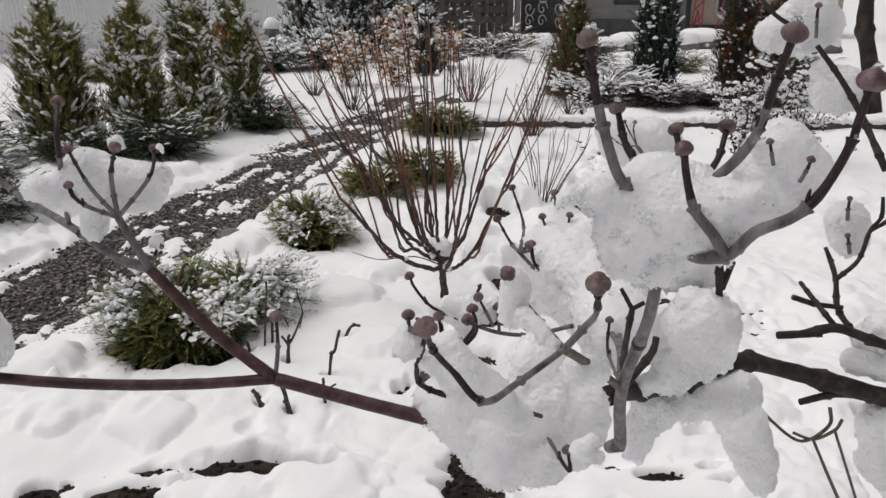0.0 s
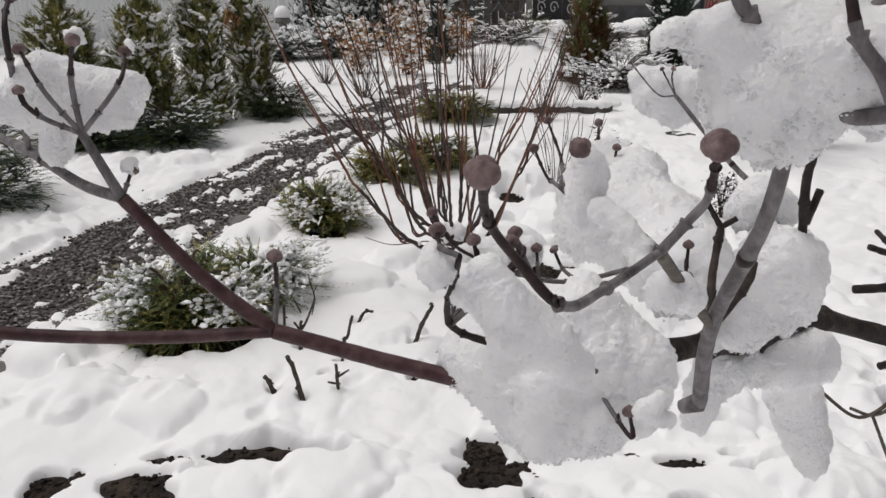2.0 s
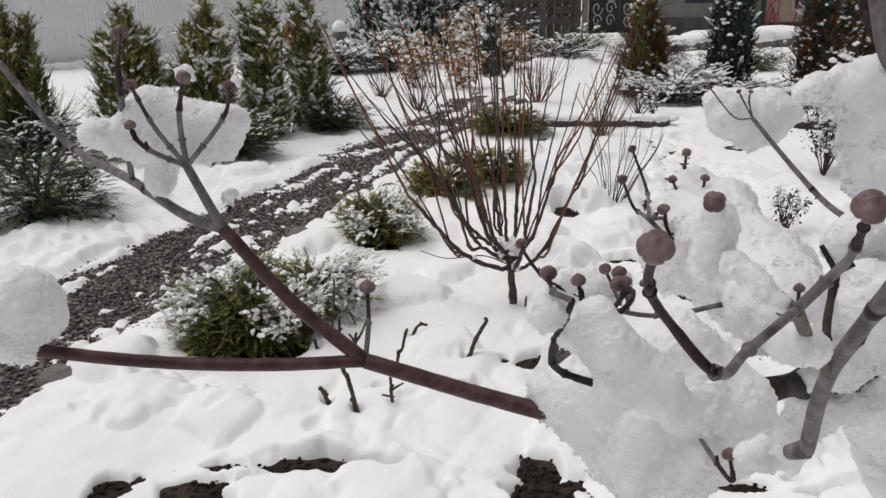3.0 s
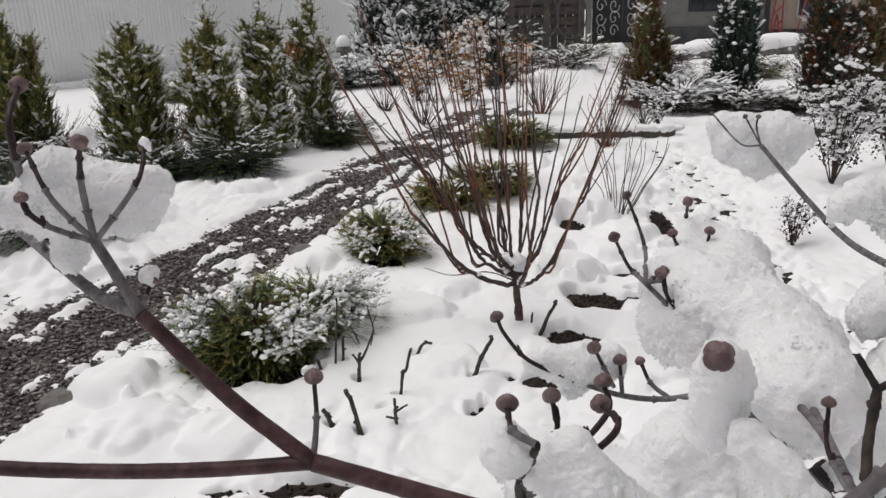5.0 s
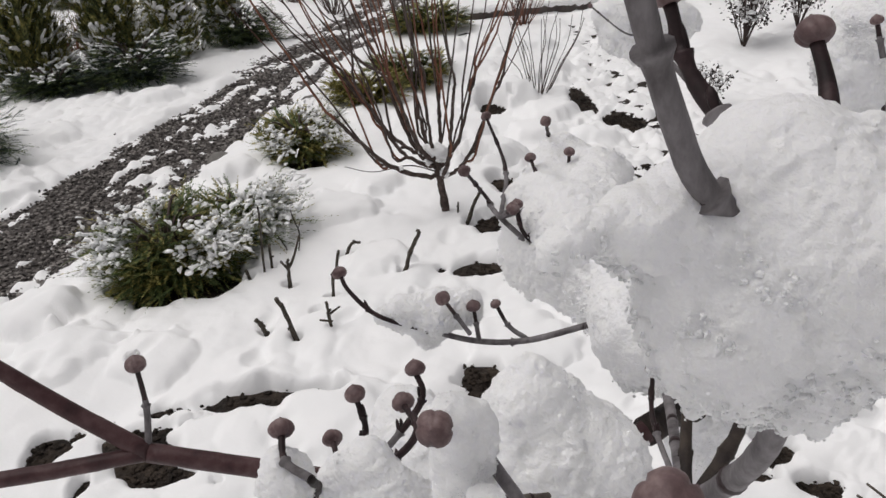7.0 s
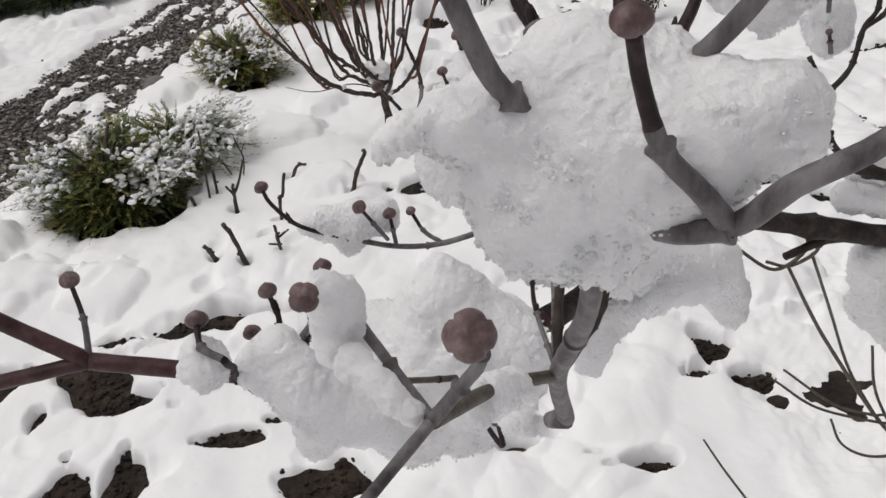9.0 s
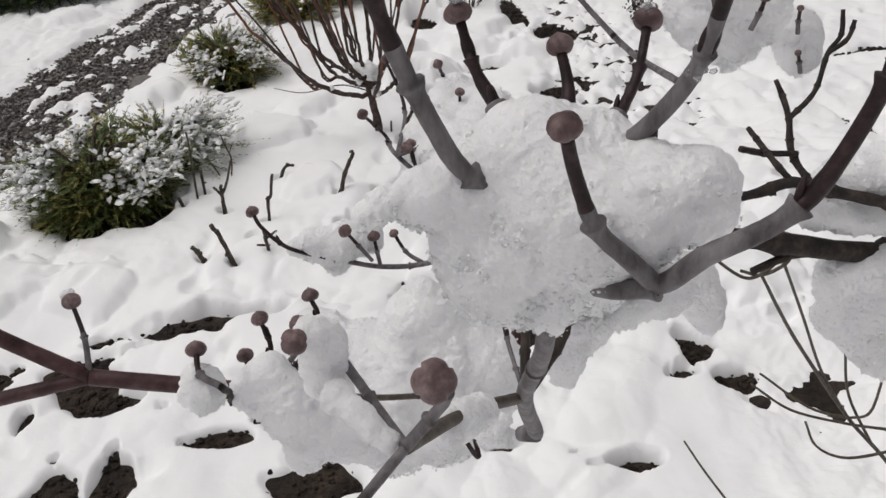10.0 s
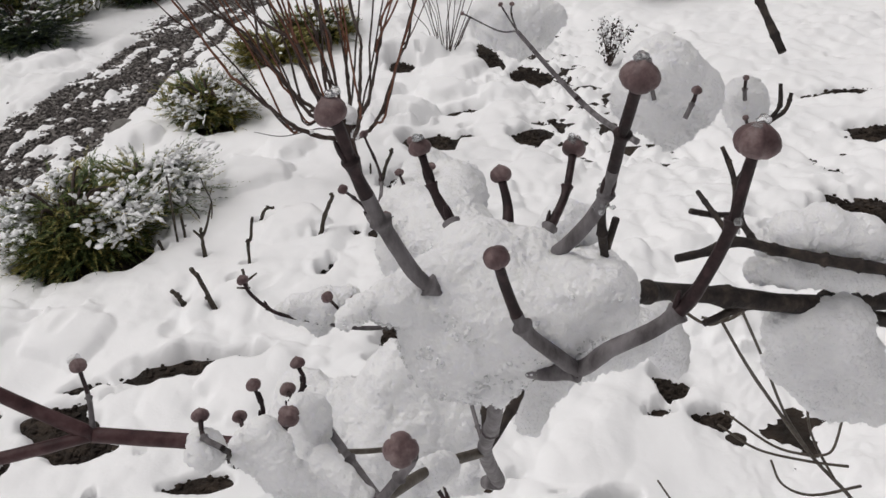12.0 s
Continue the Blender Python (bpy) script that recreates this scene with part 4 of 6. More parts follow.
# ---- raised bed edging ----
t = thing("bed_edging", (0.95, 9.25, 0), "dark timber bed edging topped with a band of snow", "edging")
bm = bmesh.new()
box(bm, -0.95, -0.05, -0.06, 0.85, 0.05, 0.06)
part("board", bm, TIMBER, t)
v, f = lumps([(0.95 + x, 9.25, 0.075, 0.085) for x in np.linspace(-0.95, 0.85, 26)], np.random.default_rng(3), 0.5, True)
mesh_object("snow", v, f, SNOW, t, "band of snow along the board")["kind"] = "stuff"
t = thing("bed_edging", (4.2, 9.2, 0), "dark timber bed edging topped with a band of snow", "edging")
bm = bmesh.new()
box(bm, -1.5, -0.05, -0.06, 1.5, 0.05, 0.06)
part("board", bm, TIMBER, t)
v, f = lumps([(4.2 + x, 9.2, 0.075, 0.085) for x in np.linspace(-1.5, 1.5, 44)], np.random.default_rng(4), 0.5, True)
mesh_object("snow", v, f, SNOW, t, "band of snow along the board")["kind"] = "stuff"

# ---- garden lantern with a snow cap ----
t = thing("garden_lantern", (-3.75, 16.9, 0), "stone garden lantern with a thick round snow cap", "lantern")
v, f = tube([(-3.75, 16.9, -0.05), (-3.75, 16.9, 0.3), (-3.75, 16.9, 0.32), (-3.75, 16.9, 0.66), (-3.75, 16.9, 0.68), (-3.75, 16.9, 0.78)], [0.16, 0.15, 0.08, 0.08, 0.17, 0.15], 12)
mesh_object("pillar", v, f, ROCK, t)
r5 = np.random.default_rng(9)
cap = ICO2_V * (1 + r5.uniform(-0.06, 0.06, len(ICO2_V)))[:, None] * (0.17, 0.17, 0.2)
cap[:, 2] = np.maximum(cap[:, 2], -0.05)
mesh_object("snow_cap", cap + np.array((-3.75, 16.9, 0.84)), ICO2_F, SNOW, t, "domed snow cap")

# ---- fence ----
fence = thing("fence", (-13.7, 13.8, -0.06), "grey corrugated sheet-metal fence", "fence", kind="structure")
A, B = np.array((-13.7, 13.8)), np.array((-4.4, 26.9))
L = np.linalg.norm(B - A)
dirn = (B - A) / L
nrm = np.array((dirn[1], -dirn[0]))
PANEL = 1.15
for i in range(int(L / PANEL)):
    verts, faces = [], []
    n = 46
    for k in range(n + 1):
        s = i * PANEL + PANEL * k / n
        o = 0.012 * (1 if (k // 2) % 2 else -1) + (0.004 if i % 2 else 0)
        for z in (-0.06, 2.3):
            for th in (0, 0.004):
                p = A + dirn * s + nrm * (o - th)
                verts.append((p[0], p[1], z))
    for k in range(n):
        q = 4 * k
        faces += [(q, q + 4, q + 6, q + 2), (q + 1, q + 3, q + 7, q + 5), (q + 2, q + 6, q + 7, q + 3)]
    mesh_object("panel", verts, faces, FENCE_METAL, fence, smooth=False)
v, f = lumps([(*(A + dirn * s + nrm * 0.25), 0.02, 0.22) for s in np.arange(0, L, 0.25)], np.random.default_rng(8), 0.6, True)
drift = mesh_object("snow_drift", v, f, SNOW)
tagged(drift, "low snow drift along the foot of the fence", "snow", kind="stuff")

# ---- house ----
HY = 30.5
house = thing("house", (4.0, HY, 0), "grey clapboard house with ornate glass door and dark plinth", "house", kind="structure")
wall = bmesh.new()
box(wall, -1.2, 0.02, -0.06, 4.6, 0.3, 2.9)
part("wall", wall, SIDING, house, "grey wall")
for i in range(19):
    z = 0.62 + 0.12 * i
    b = bmesh.new()
    box(b, 0.8, -0.012, z, 1.92, 0.025, z + 0.112)
    part("clapboard", b, SIDING, house)
    b = bmesh.new()
    box(b, 3.05, -0.012, z, 4.6, 0.025, z + 0.112)
    part("clapboard", b, SIDING, house)
b = bmesh.new()
box(b, 0.85, -0.10, -0.06, 4.6, 0.02, 0.6)
part("plinth", b, DARK_WALL, house, "dark stone plinth")
b = bmesh.new()
box(b, -1.75, -0.55, -0.06, 0.85, 0.0, 0.12)
part("step", b, CONCRETE, house, "pale concrete door step")
dr = bmesh.new()
box(dr, -1.5, -0.03, 0.12, -0.42, 0.05, 2.25)
door1 = part("door", dr, DOOR_DARK, house, "dark door leaf with white scrollwork")
dr = bmesh.new()
box(dr, -0.38, -0.03, 0.12, 0.62, 0.05, 2.25)
door2 = part("door", dr, DOOR_DARK, house, "dark door leaf with white scrollwork")
rs = np.random.default_rng(12)


def scroll(cx, cz, size, turns, parent):
    pts = [(4 + cx + size * (1 - u) * math.cos(turns * 6.28 * u), HY - 0.045, cz + 1.5 * size * (1 - u) * math.sin(turns * 6.28 * u)) for u in np.linspace(0, 0.9, 26)]
    v, f = tube(pts, [0.02] * len(pts), 5)
    ob = mesh_object("scroll", v, f, ORNAMENT, None)
    ob.data.transform(Matrix.Translation((-4.0, -HY, 0)))
    ob.parent = parent


for cx, par in ((-1.2, door1), (-0.72, door1), (-0.1, door2), (0.35, door2)):
    for cz, sz in ((0.55, 0.17), (1.0, 0.2), (1.45, 0.2), (1.9, 0.17)):
        scroll(cx, cz, sz * (1 if cx < 0 else 0.85), 1.4 * (1 if rs.random() < 0.5 else -1), par)
for x0, x1 in ((-1.74, -1.52), (0.66, 0.8)):
    b = bmesh.new()
    box(b, x0, -0.12, 0.12, x1, 0.02, 2.6)
    part("door_post", b, CONCRETE, house, "pale door post")
w = bmesh.new()
box(w, 1.92, -0.05, 1.13, 3.05, 0.03, 1.22)
box(w, 1.92, -0.05, 2.4, 3.05, 0.03, 2.5)
box(w, 1.92, -0.05, 1.22, 2.0, 0.03, 2.4)
box(w, 2.97, -0.05, 1.22, 3.05, 0.03, 2.4)
box(w, 2.45, -0.05, 1.22, 2.52, 0.03, 2.4)
win = part("window", w, DOOR_DARK, house, "dark framed window")
g = bmesh.new()
box(g, 2.0, -0.015, 1.22, 2.97, 0.0, 2.4)
part("pane", g, GLASS, win)
rf = bmesh.new()
box(rf, -2.0, -0.6, 2.9, 10.5, 4.0, 3.05)
part("roof", rf, DARK_WALL, house, "dark roof slab")
b = bmesh.new()
box(b, 4.6, -0.1, -0.06, 4.75, 0.3, 2.9)
part("corner_post", b, DOOR_DARK, house, "dark corner post")
annex = thing("annex", (4.0, HY + 0.4, 0), "beige boarded annex with a small green window", "house", kind="structure")
for i in range(16):
    b = bmesh.new()
    box(b, 4.76 + 0.36 * i, -0.02, 0.42, 4.76 + 0.36 * i + 0.352, 0.2, 2.9)
    part("board", b, BEIGE, annex)
b = bmesh.new()
box(b, 4.76, -0.06, -0.06, 10.5, 0.2, 0.42)
part("plinth", b, DARK_WALL, annex, "dark plinth")
w = bmesh.new()
box(w, 5.8, -0.06, 0.82, 6.35, -0.018, 0.88)
box(w, 5.8, -0.06, 0.88, 5.87, -0.018, 2.2)
box(w, 6.28, -0.06, 0.88, 6.35, -0.018, 2.2)
box(w, 5.8, -0.06, 2.2, 6.35, -0.018, 2.27)
win = part("window", w, ORNAMENT, annex, "white framed window")
g = bmesh.new()
box(g, 5.87, -0.035, 0.88, 6.28, -0.024, 2.2)
part("pane", g, GLASS, win)
scaf = thing("scaffold", (9.1, HY - 0.2, 0), "red steel trestle leaning at the annex", "scaffold")
for (x0, z0, x1, z1) in ((-0.35, 0.3, -0.1, 2.3), (0.1, 0.3, 0.05, 2.3), (0.55, 0.3, 1.0, 2.3), (1.05, 0.3, 1.05, 2.3), (-0.3, 0.75, 0.1, 0.75), (-0.25, 1.3, 0.1, 1.3), (-0.2, 1.85, 0.1, 1.85), (-0.35, 0.3, 1.05, 0.3), (-0.3, 0.3, -0.1, 0.95), (0.1, 0.3, -0.1, 0.95)):
    v, f = tube([(9.1 + x0, HY - 0.2, z0 - 0.35), (9.1 + x1, HY - 0.12, z1)], [0.028, 0.028], 6)
    mesh_object("rail", v, f, RED_STEEL, scaf)
# dark arbour beside the door
arb = thing("arbour", (0.5, 28.6, 0), "dark timber arbour with looped iron hoops", "arbour")
for x in (-2.2, -0.9, 0.3, 1.5):
    b = bmesh.new()
    box(b, x - 0.09, -0.09, -0.06, x + 0.09, 0.09, 2.6)
    part("post", b, TIMBER, arb)
for z in (0.5, 0.85, 1.2, 1.55):
    b = bmesh.new()
    box(b, -2.2, 0.5, z, 1.5, 0.56, z + 0.26)
    part("slat", b, TIMBER, arb)
for i in range(14):
    b = bmesh.new()
    box(b, -2.25 + 0.27 * i, 0.9, -0.06, -2.25 + 0.27 * i + 0.262, 0.94, 2.5)
    part("back_board", b, TIMBER, arb)
for x in (0.2, 1.15):
    pts = [(0.5 + x + 0.5 * math.cos(a), 28.45, 1.15 + 0.75 * math.sin(a)) for a in np.linspace(0, 6.28, 30)]
    v, f = tube(pts, [0.03] * 30, 6)
    mesh_object("hoop", v, f, DARK_WALL, arb, "grey iron hoop")


# ---- cut stems in the bed ----
def stub(pts, radius, label="short cut stem standing in the snow", name="cut_stem", forks=()):
    p = np.array(pts, float)
    t = thing(name, tuple(p[0]), label, "cut stem")
    radius = radius * 0.78
    r = np.random.default_rng(int(abs(p[0][0]) * 1000))
    line = spline(p, 5)
    line = line + r.normal(0, radius * 0.16, line.shape)
    rad = np.linspace(radius, radius * 0.8, len(line)) * r.uniform(0.88, 1.15, len(line))
    v, f = tube(line, rad, 8, 0.14, r)
    v2, f2 = lumps([(*(line[k] + r.normal(0, radius * 0.5, 3)), radius * r.uniform(0.5, 0.85)) for k in r.integers(2, len(line), 4)], r, 1.0, True)
    n = len(v)
    mesh_object("stalk", list(v) + list(v2), f + [tuple(x + n for x in c) for c in f2], WOOD_STUB, t)
    for q in forks:
        line = spline(np.array(q, float), 4)
        v, f = tube(line, np.linspace(radius * 0.75, radius * 0.5, len(line)) * r.uniform(0.85, 1.2, len(line)), 7, 0.12, r)
        mesh_object("fork", v, f, WOOD_STUB, t)
    return t


stub([(-0.500, 2.423, -0.050), (-0.521, 2.423, 0.079), (-0.549, 2.423, 0.154)], 0.0125)
stub([(-0.627, 2.501, -0.050), (-0.645, 2.501, 0.009), (-0.662, 2.501, 0.033)], 0.012)
stub([(-0.372, 2.447, -0.050), (-0.376, 2.447, 0.050), (-0.378, 2.447, 0.113)], 0.0085, forks=[[(-0.373, 2.447, 0.061), (-0.331, 2.447, 0.089)], [(-0.373, 2.447, 0.031), (-0.412, 2.447, 0.039)]])
stub([(-0.407, 2.744, -0.050), (-0.393, 2.744, 0.072), (-0.380, 2.744, 0.084), (-0.355, 2.744, 0.176)], 0.009)
stub([(-0.399, 3.156, -0.050), (-0.366, 3.156, 0.015), (-0.325, 3.156, 0.019)], 0.01)
stub([(-0.127, 2.927, -0.050), (-0.090, 2.927, 0.056), (-0.043, 2.927, 0.147)], 0.0125)
stub([(-0.605, 2.881, -0.050), (-0.598, 2.881, 0.050), (-0.597, 2.881, 0.083)], 0.011, forks=[[(-0.598, 2.881, 0.050), (-0.570, 2.881, 0.095), (-0.529, 2.881, 0.195)], [(-0.600, 2.881, 0.050), (-0.625, 2.881, 0.087)]])
stub([(-0.778, 2.945, -0.050), (-0.787, 2.945, 0.004), (-0.796, 2.945, 0.031)], 0.01)
stub([(-0.727, 2.969, -0.050), (-0.711, 2.969, 0.143), (-0.696, 2.969, 0.301)], 0.006, "thin upright dead stem in the snow")
stub([(-0.712, 3.045, -0.050), (-0.700, 3.045, 0.090)], 0.009)
stub([(-0.655, 3.206, -0.050), (-0.685, 3.206, 0.037), (-0.714, 3.206, 0.083)], 0.004, "thin leaning dead flower stalk")
stub([(-0.621, 3.191, -0.050), (-0.596, 3.191, 0.068), (-0.610, 3.191, 0.138), (-0.618, 3.191, 0.190)], 0.004, "thin branching dead flower stalk with a withered head", forks=[[(-0.599, 3.191, 0.096), (-0.580, 3.191, 0.134)]])
stub([(0.16, 3.4, -0.04), (0.2, 3.42, 0.05), (0.24, 3.45, 0.12)], 0.012)
stub([(0.12, 3.46, -0.03), (0.125, 3.46, 0.05)], 0.007)

# ---- snow-laden dogwood close to the camera ----
# name, points, radius at base and tip, kind of bark, bud radius
TWIGS = [
    ('b1', [(0.168, 0.012, 1.413), (0.156, 0.011, 1.423), (0.151, 0.009, 1.433), (0.146, 0.006, 1.448), (0.144, 0.005, 1.458), (0.143, 0.005, 1.461)], 0.00166, 0.00114, 'n', 0.00241),
    ('b2', [(0.168, 0.012, 1.413), (0.164, 0.031, 1.424), (0.161, 0.037, 1.43), (0.159, 0.041, 1.439)], 0.00158, 0.00098, 'n', 0.00208),
    ('b3', [(0.168, 0.012, 1.413), (0.175, 0.027, 1.426), (0.175, 0.033, 1.434)], 0.00158, 0.00098, 'n', 0.00199),
    ('b4', [(0.168, 0.012, 1.413), (0.178, 0.025, 1.416), (0.184, 0.031, 1.42), (0.19, 0.038, 1.425), (0.194, 0.045, 1.433)], 0.00158, 0.00098, 'n', 0.00232),
    ('b5', [(0.168, 0.012, 1.413), (0.177, 0.017, 1.419), (0.185, 0.014, 1.427), (0.19, 0.01, 1.437), (0.191, 0.004, 1.451), (0.192, -0.001, 1.463)], 0.00174, 0.00114, 'n', 0.00266),
    ('b6', [(0.168, 0.012, 1.413), (0.173, 0.005, 1.405), (0.1825, 0.001, 1.4056), (0.187, -0.005, 1.414), (0.195, -0.006, 1.418), (0.2, -0.007, 1.423), (0.204, -0.007, 1.43), (0.207, -0.007, 1.438), (0.208, -0.007, 1.444), (0.2094, -0.0073, 1.4521)], 0.00181, 0.00114, 'n', 0.00307),
    ('b7', [(0.1825, 0.001, 1.4056), (0.177, -0.002, 1.413), (0.172, -0.002, 1.419), (0.169, -0.002, 1.428), (0.1674, -0.0033, 1.4351)], 0.00158, 0.00106, 'n', 0.00199),
    ('M', [(0.177, 0.079, 1.3), (0.17, 0.054, 1.338), (0.169, 0.021, 1.381), (0.168, 0.012, 1.413)], 0.0025, 0.00155, 'b', 0),
    ('Mknob', [(0.177, 0.079, 1.3), (0.173, 0.083, 1.296)], 0.0032, 0.0024, 'b', 0),
    ('D', [(0.17, 0.054, 1.338), (0.1540, 0.0284, 1.3593), (0.141, 0.003, 1.377)], 0.00148, 0.0014, 'g', 0),
    ('D2', [(0.141, 0.003, 1.377), (0.146, 0.002, 1.384), (0.149, 0.001, 1.389), (0.147, -0.009, 1.401)], 0.00115, 0.0009, 'n', 0.00274),
    ('D3', [(0.141, 0.003, 1.377), (0.128, 0.023, 1.387), (0.125, 0.01, 1.397)], 0.00096, 0.00083, 'n', 0.00191),
    ('D1', [(0.141, 0.003, 1.377), (0.127, -0.015, 1.376), (0.117, -0.035, 1.381), (0.11, -0.034, 1.388), (0.105, -0.038, 1.396), (0.104, -0.047, 1.405)], 0.00096, 0.00083, 'n', 0.00208),
    ('W', [(0.1205, 0.0835, 1.3203), (0.1318, 0.0920, 1.3102), (0.1427, 0.1000, 1.3020), (0.1480, 0.1050, 1.2975)], 0.00094, 0.00101, 'g', 0),
    ('Q', [(0.147, 0.12, 1.29), (0.159, 0.094, 1.278), (0.159, 0.096, 1.286)], 0.0009, 0.00077, 'n', 0.00224),
    ('A', [(0.184, 0.14, 1.289), (0.155, 0.13, 1.28), (0.127, 0.125, 1.275), (0.101, 0.134, 1.278), (0.067, 0.138, 1.285), (0.025, 0.137, 1.298)], 0.00386, 0.00319, 'r', 0),
    ('AL', [(0.025, 0.137, 1.298), (-0.011, 0.129, 1.299), (-0.05, 0.12, 1.303), (-0.088, 0.108, 1.312), (-0.127, 0.098, 1.323)], 0.00269, 0.00235, 'r', 0),
    ('AK', [(0.025, 0.137, 1.298), (-0.003, 0.139, 1.321), (-0.027, 0.133, 1.354)], 0.00302, 0.00252, 'r', 0),
    ('AK2', [(-0.027, 0.133, 1.354), (-0.033, 0.135, 1.364), (-0.039, 0.134, 1.378)], 0.00208, 0.00168, 'b', 0),
    ('AKL', [(-0.027, 0.133, 1.354), (-0.046, 0.142, 1.357), (-0.078, 0.166, 1.365), (-0.139, 0.223, 1.371), (-0.15, 0.198, 1.412)], 0.00224, 0.0016, 'b', 0),
    ('Jb', [(0.025, 0.137, 1.298), (0.026, 0.142, 1.312), (0.026, 0.143, 1.327)], 0.00115, 0.0009, 'n', 0.00282),
    ('Fb', [(-0.027, 0.133, 1.354), (-0.025, 0.14, 1.363)], 0.0009, 0.00077, 'n', 0.00216),
    ('K1', [(-0.039, 0.134, 1.378), (-0.038, 0.13, 1.397), (-0.03, 0.119, 1.412)], 0.00115, 0.0009, 'n', 0.00216),
    ('K4', [(-0.039, 0.134, 1.378), (-0.024, 0.137, 1.396), (-0.025, 0.148, 1.406)], 0.00102, 0.00077, 'n', 0.00199),
    ('K5', [(-0.039, 0.134, 1.378), (-0.048, 0.126, 1.385), (-0.052, 0.122, 1.391), (-0.053, 0.122, 1.395)], 0.00102, 0.00077, 'n', 0.00183),
    ('K6', [(-0.039, 0.134, 1.378), (-0.046, 0.126, 1.394), (-0.057, 0.134, 1.408)], 0.00102, 0.00077, 'n', 0.00199),
    ('K3', [(-0.078, 0.166, 1.365), (-0.061, 0.134, 1.412), (-0.068, 0.153, 1.426)], 0.00128, 0.00102, 'n', 0.00249),
    ('F1', [(0.169, 0.168, 1.313), (0.15, 0.173, 1.306), (0.133, 0.175, 1.306), (0.116, 0.175, 1.312), (0.099, 0.174, 1.32), (0.09, 0.175, 1.33), (0.087, 0.179, 1.335)], 0.00115, 0.00083, 'n', 0.00224),
    ('F2', [(0.13, 0.174, 1.31), (0.122, 0.168, 1.328)], 0.00083, 0.00077, 'n', 0.00224),
    ('F3', [(0.133, 0.173, 1.308), (0.132, 0.175, 1.32)], 0.00083, 0.00077, 'n', 0.00216),
    ('F4', [(0.15, 0.174, 1.306), (0.144, 0.177, 1.31), (0.14, 0.179, 1.318)], 0.0009, 0.00077, 'n', 0.00166),
    ('Frt', [(0.169, 0.168, 1.313), (0.189, 0.161, 1.319), (0.17, 0.054, 1.338)], 0.0012, 0.0012, 'b', 0),
    ('G5', [(0.167, 0.195, 1.319), (0.145, 0.207, 1.339), (0.141, 0.229, 1.339), (0.133, 0.214, 1.356)], 0.00109, 0.00077, 'n', 0.00199),
    ('G1', [(0.145, 0.207, 1.339), (0.151, 0.255, 1.341), (0.145, 0.274, 1.359)], 0.00096, 0.00077, 'n', 0.00199),
    ('G6', [(0.167, 0.195, 1.319), (0.165, 0.193, 1.324), (0.153, 0.199, 1.335), (0.151, 0.203, 1.345)], 0.00115, 0.00083, 'n', 0.00208),
    ('G3', [(0.145, 0.207, 1.339), (0.162, 0.221, 1.339), (0.16, 0.237, 1.351)], 0.00096, 0.00077, 'n', 0.00191),
    ('G2', [(0.167, 0.195, 1.319), (0.173, 0.272, 1.339), (0.168, 0.249, 1.362)], 0.00096, 0.00077, 'n', 0.00191),
    ('G4', [(0.167, 0.195, 1.319), (0.175, 0.239, 1.338), (0.176, 0.24, 1.351)], 0.00096, 0.00077, 'n', 0.00191),
    ('G7', [(0.145, 0.207, 1.339), (0.149, 0.198, 1.346)], 0.0009, 0.00077, 'n', 0.00208),
    ('Grt', [(0.167, 0.195, 1.319), (0.182, 0.131, 1.325), (0.17, 0.054, 1.338)], 0.00128, 0.00128, 'b', 0),
    ('E1', [(0.097, 0.072, 1.33), (0.117, 0.081, 1.348), (0.117, 0.086, 1.355)], 0.00083, 0.00077, 'n', 0.00199),
    ('E2', [(0.097, 0.072, 1.33), (0.105, 0.076, 1.345), (0.104, 0.078, 1.355)], 0.00083, 0.00077, 'n', 0.00199),
    ('E5', [(0.1, 0.044, 1.362), (0.095, 0.048, 1.363), (0.094, 0.053, 1.366)], 0.00083, 0.00077, 'n', 0.00199),
    ('E6', [(0.097, 0.072, 1.33), (0.098, 0.076, 1.337), (0.096, 0.084, 1.339)], 0.00083, 0.00077, 'n', 0.00199),
    ('E7', [(0.097, 0.072, 1.33), (0.117, 0.061, 1.355), (0.115, 0.071, 1.357)], 0.00083, 0.00077, 'n', 0.00199),
    ('E', [(0.1, 0.044, 1.362), (0.097, 0.072, 1.33), (0.119, 0.077, 1.319)], 0.00086, 0.00129, 'd', 0),
    ('R', [(0.184, 0.14, 1.289), (0.205, 0.164, 1.28), (0.24, 0.198, 1.266), (0.28, 0.237, 1.261), (0.318, 0.255, 1.247), (0.388, 0.258, 1.226), (0.432, 0.273, 1.211), (0.507, 0.298, 1.185)], 0.0047, 0.0063, 'd', 0),
    ('Rs', [(0.392, 0.262, 1.221), (0.3600, 0.2590, 1.2285), (0.3290, 0.2490, 1.2275)], 0.0032, 0.0022, 'd', 0),
    ('RT', [(0.312, 0.256, 1.27), (0.331, 0.259, 1.27), (0.349, 0.259, 1.274), (0.373, 0.257, 1.266), (0.398, 0.25, 1.26), (0.436, 0.243, 1.251)], 0.00241, 0.00361, 'd', 0),
    ('R3', [(0.349, 0.259, 1.274), (0.342, 0.267, 1.283), (0.339, 0.295, 1.291)], 0.00189, 0.00138, 'd', 0),
    ('R4', [(0.363, 0.283, 1.278), (0.344, 0.282, 1.281), (0.329, 0.281, 1.286)], 0.00155, 0.00189, 'd', 0),
    ('C1', [(0.362, 0.26, 1.269), (0.363, 0.288, 1.275), (0.365, 0.301, 1.291), (0.365, 0.311, 1.3), (0.362, 0.316, 1.309)], 0.00206, 0.00138, 'd', 0),
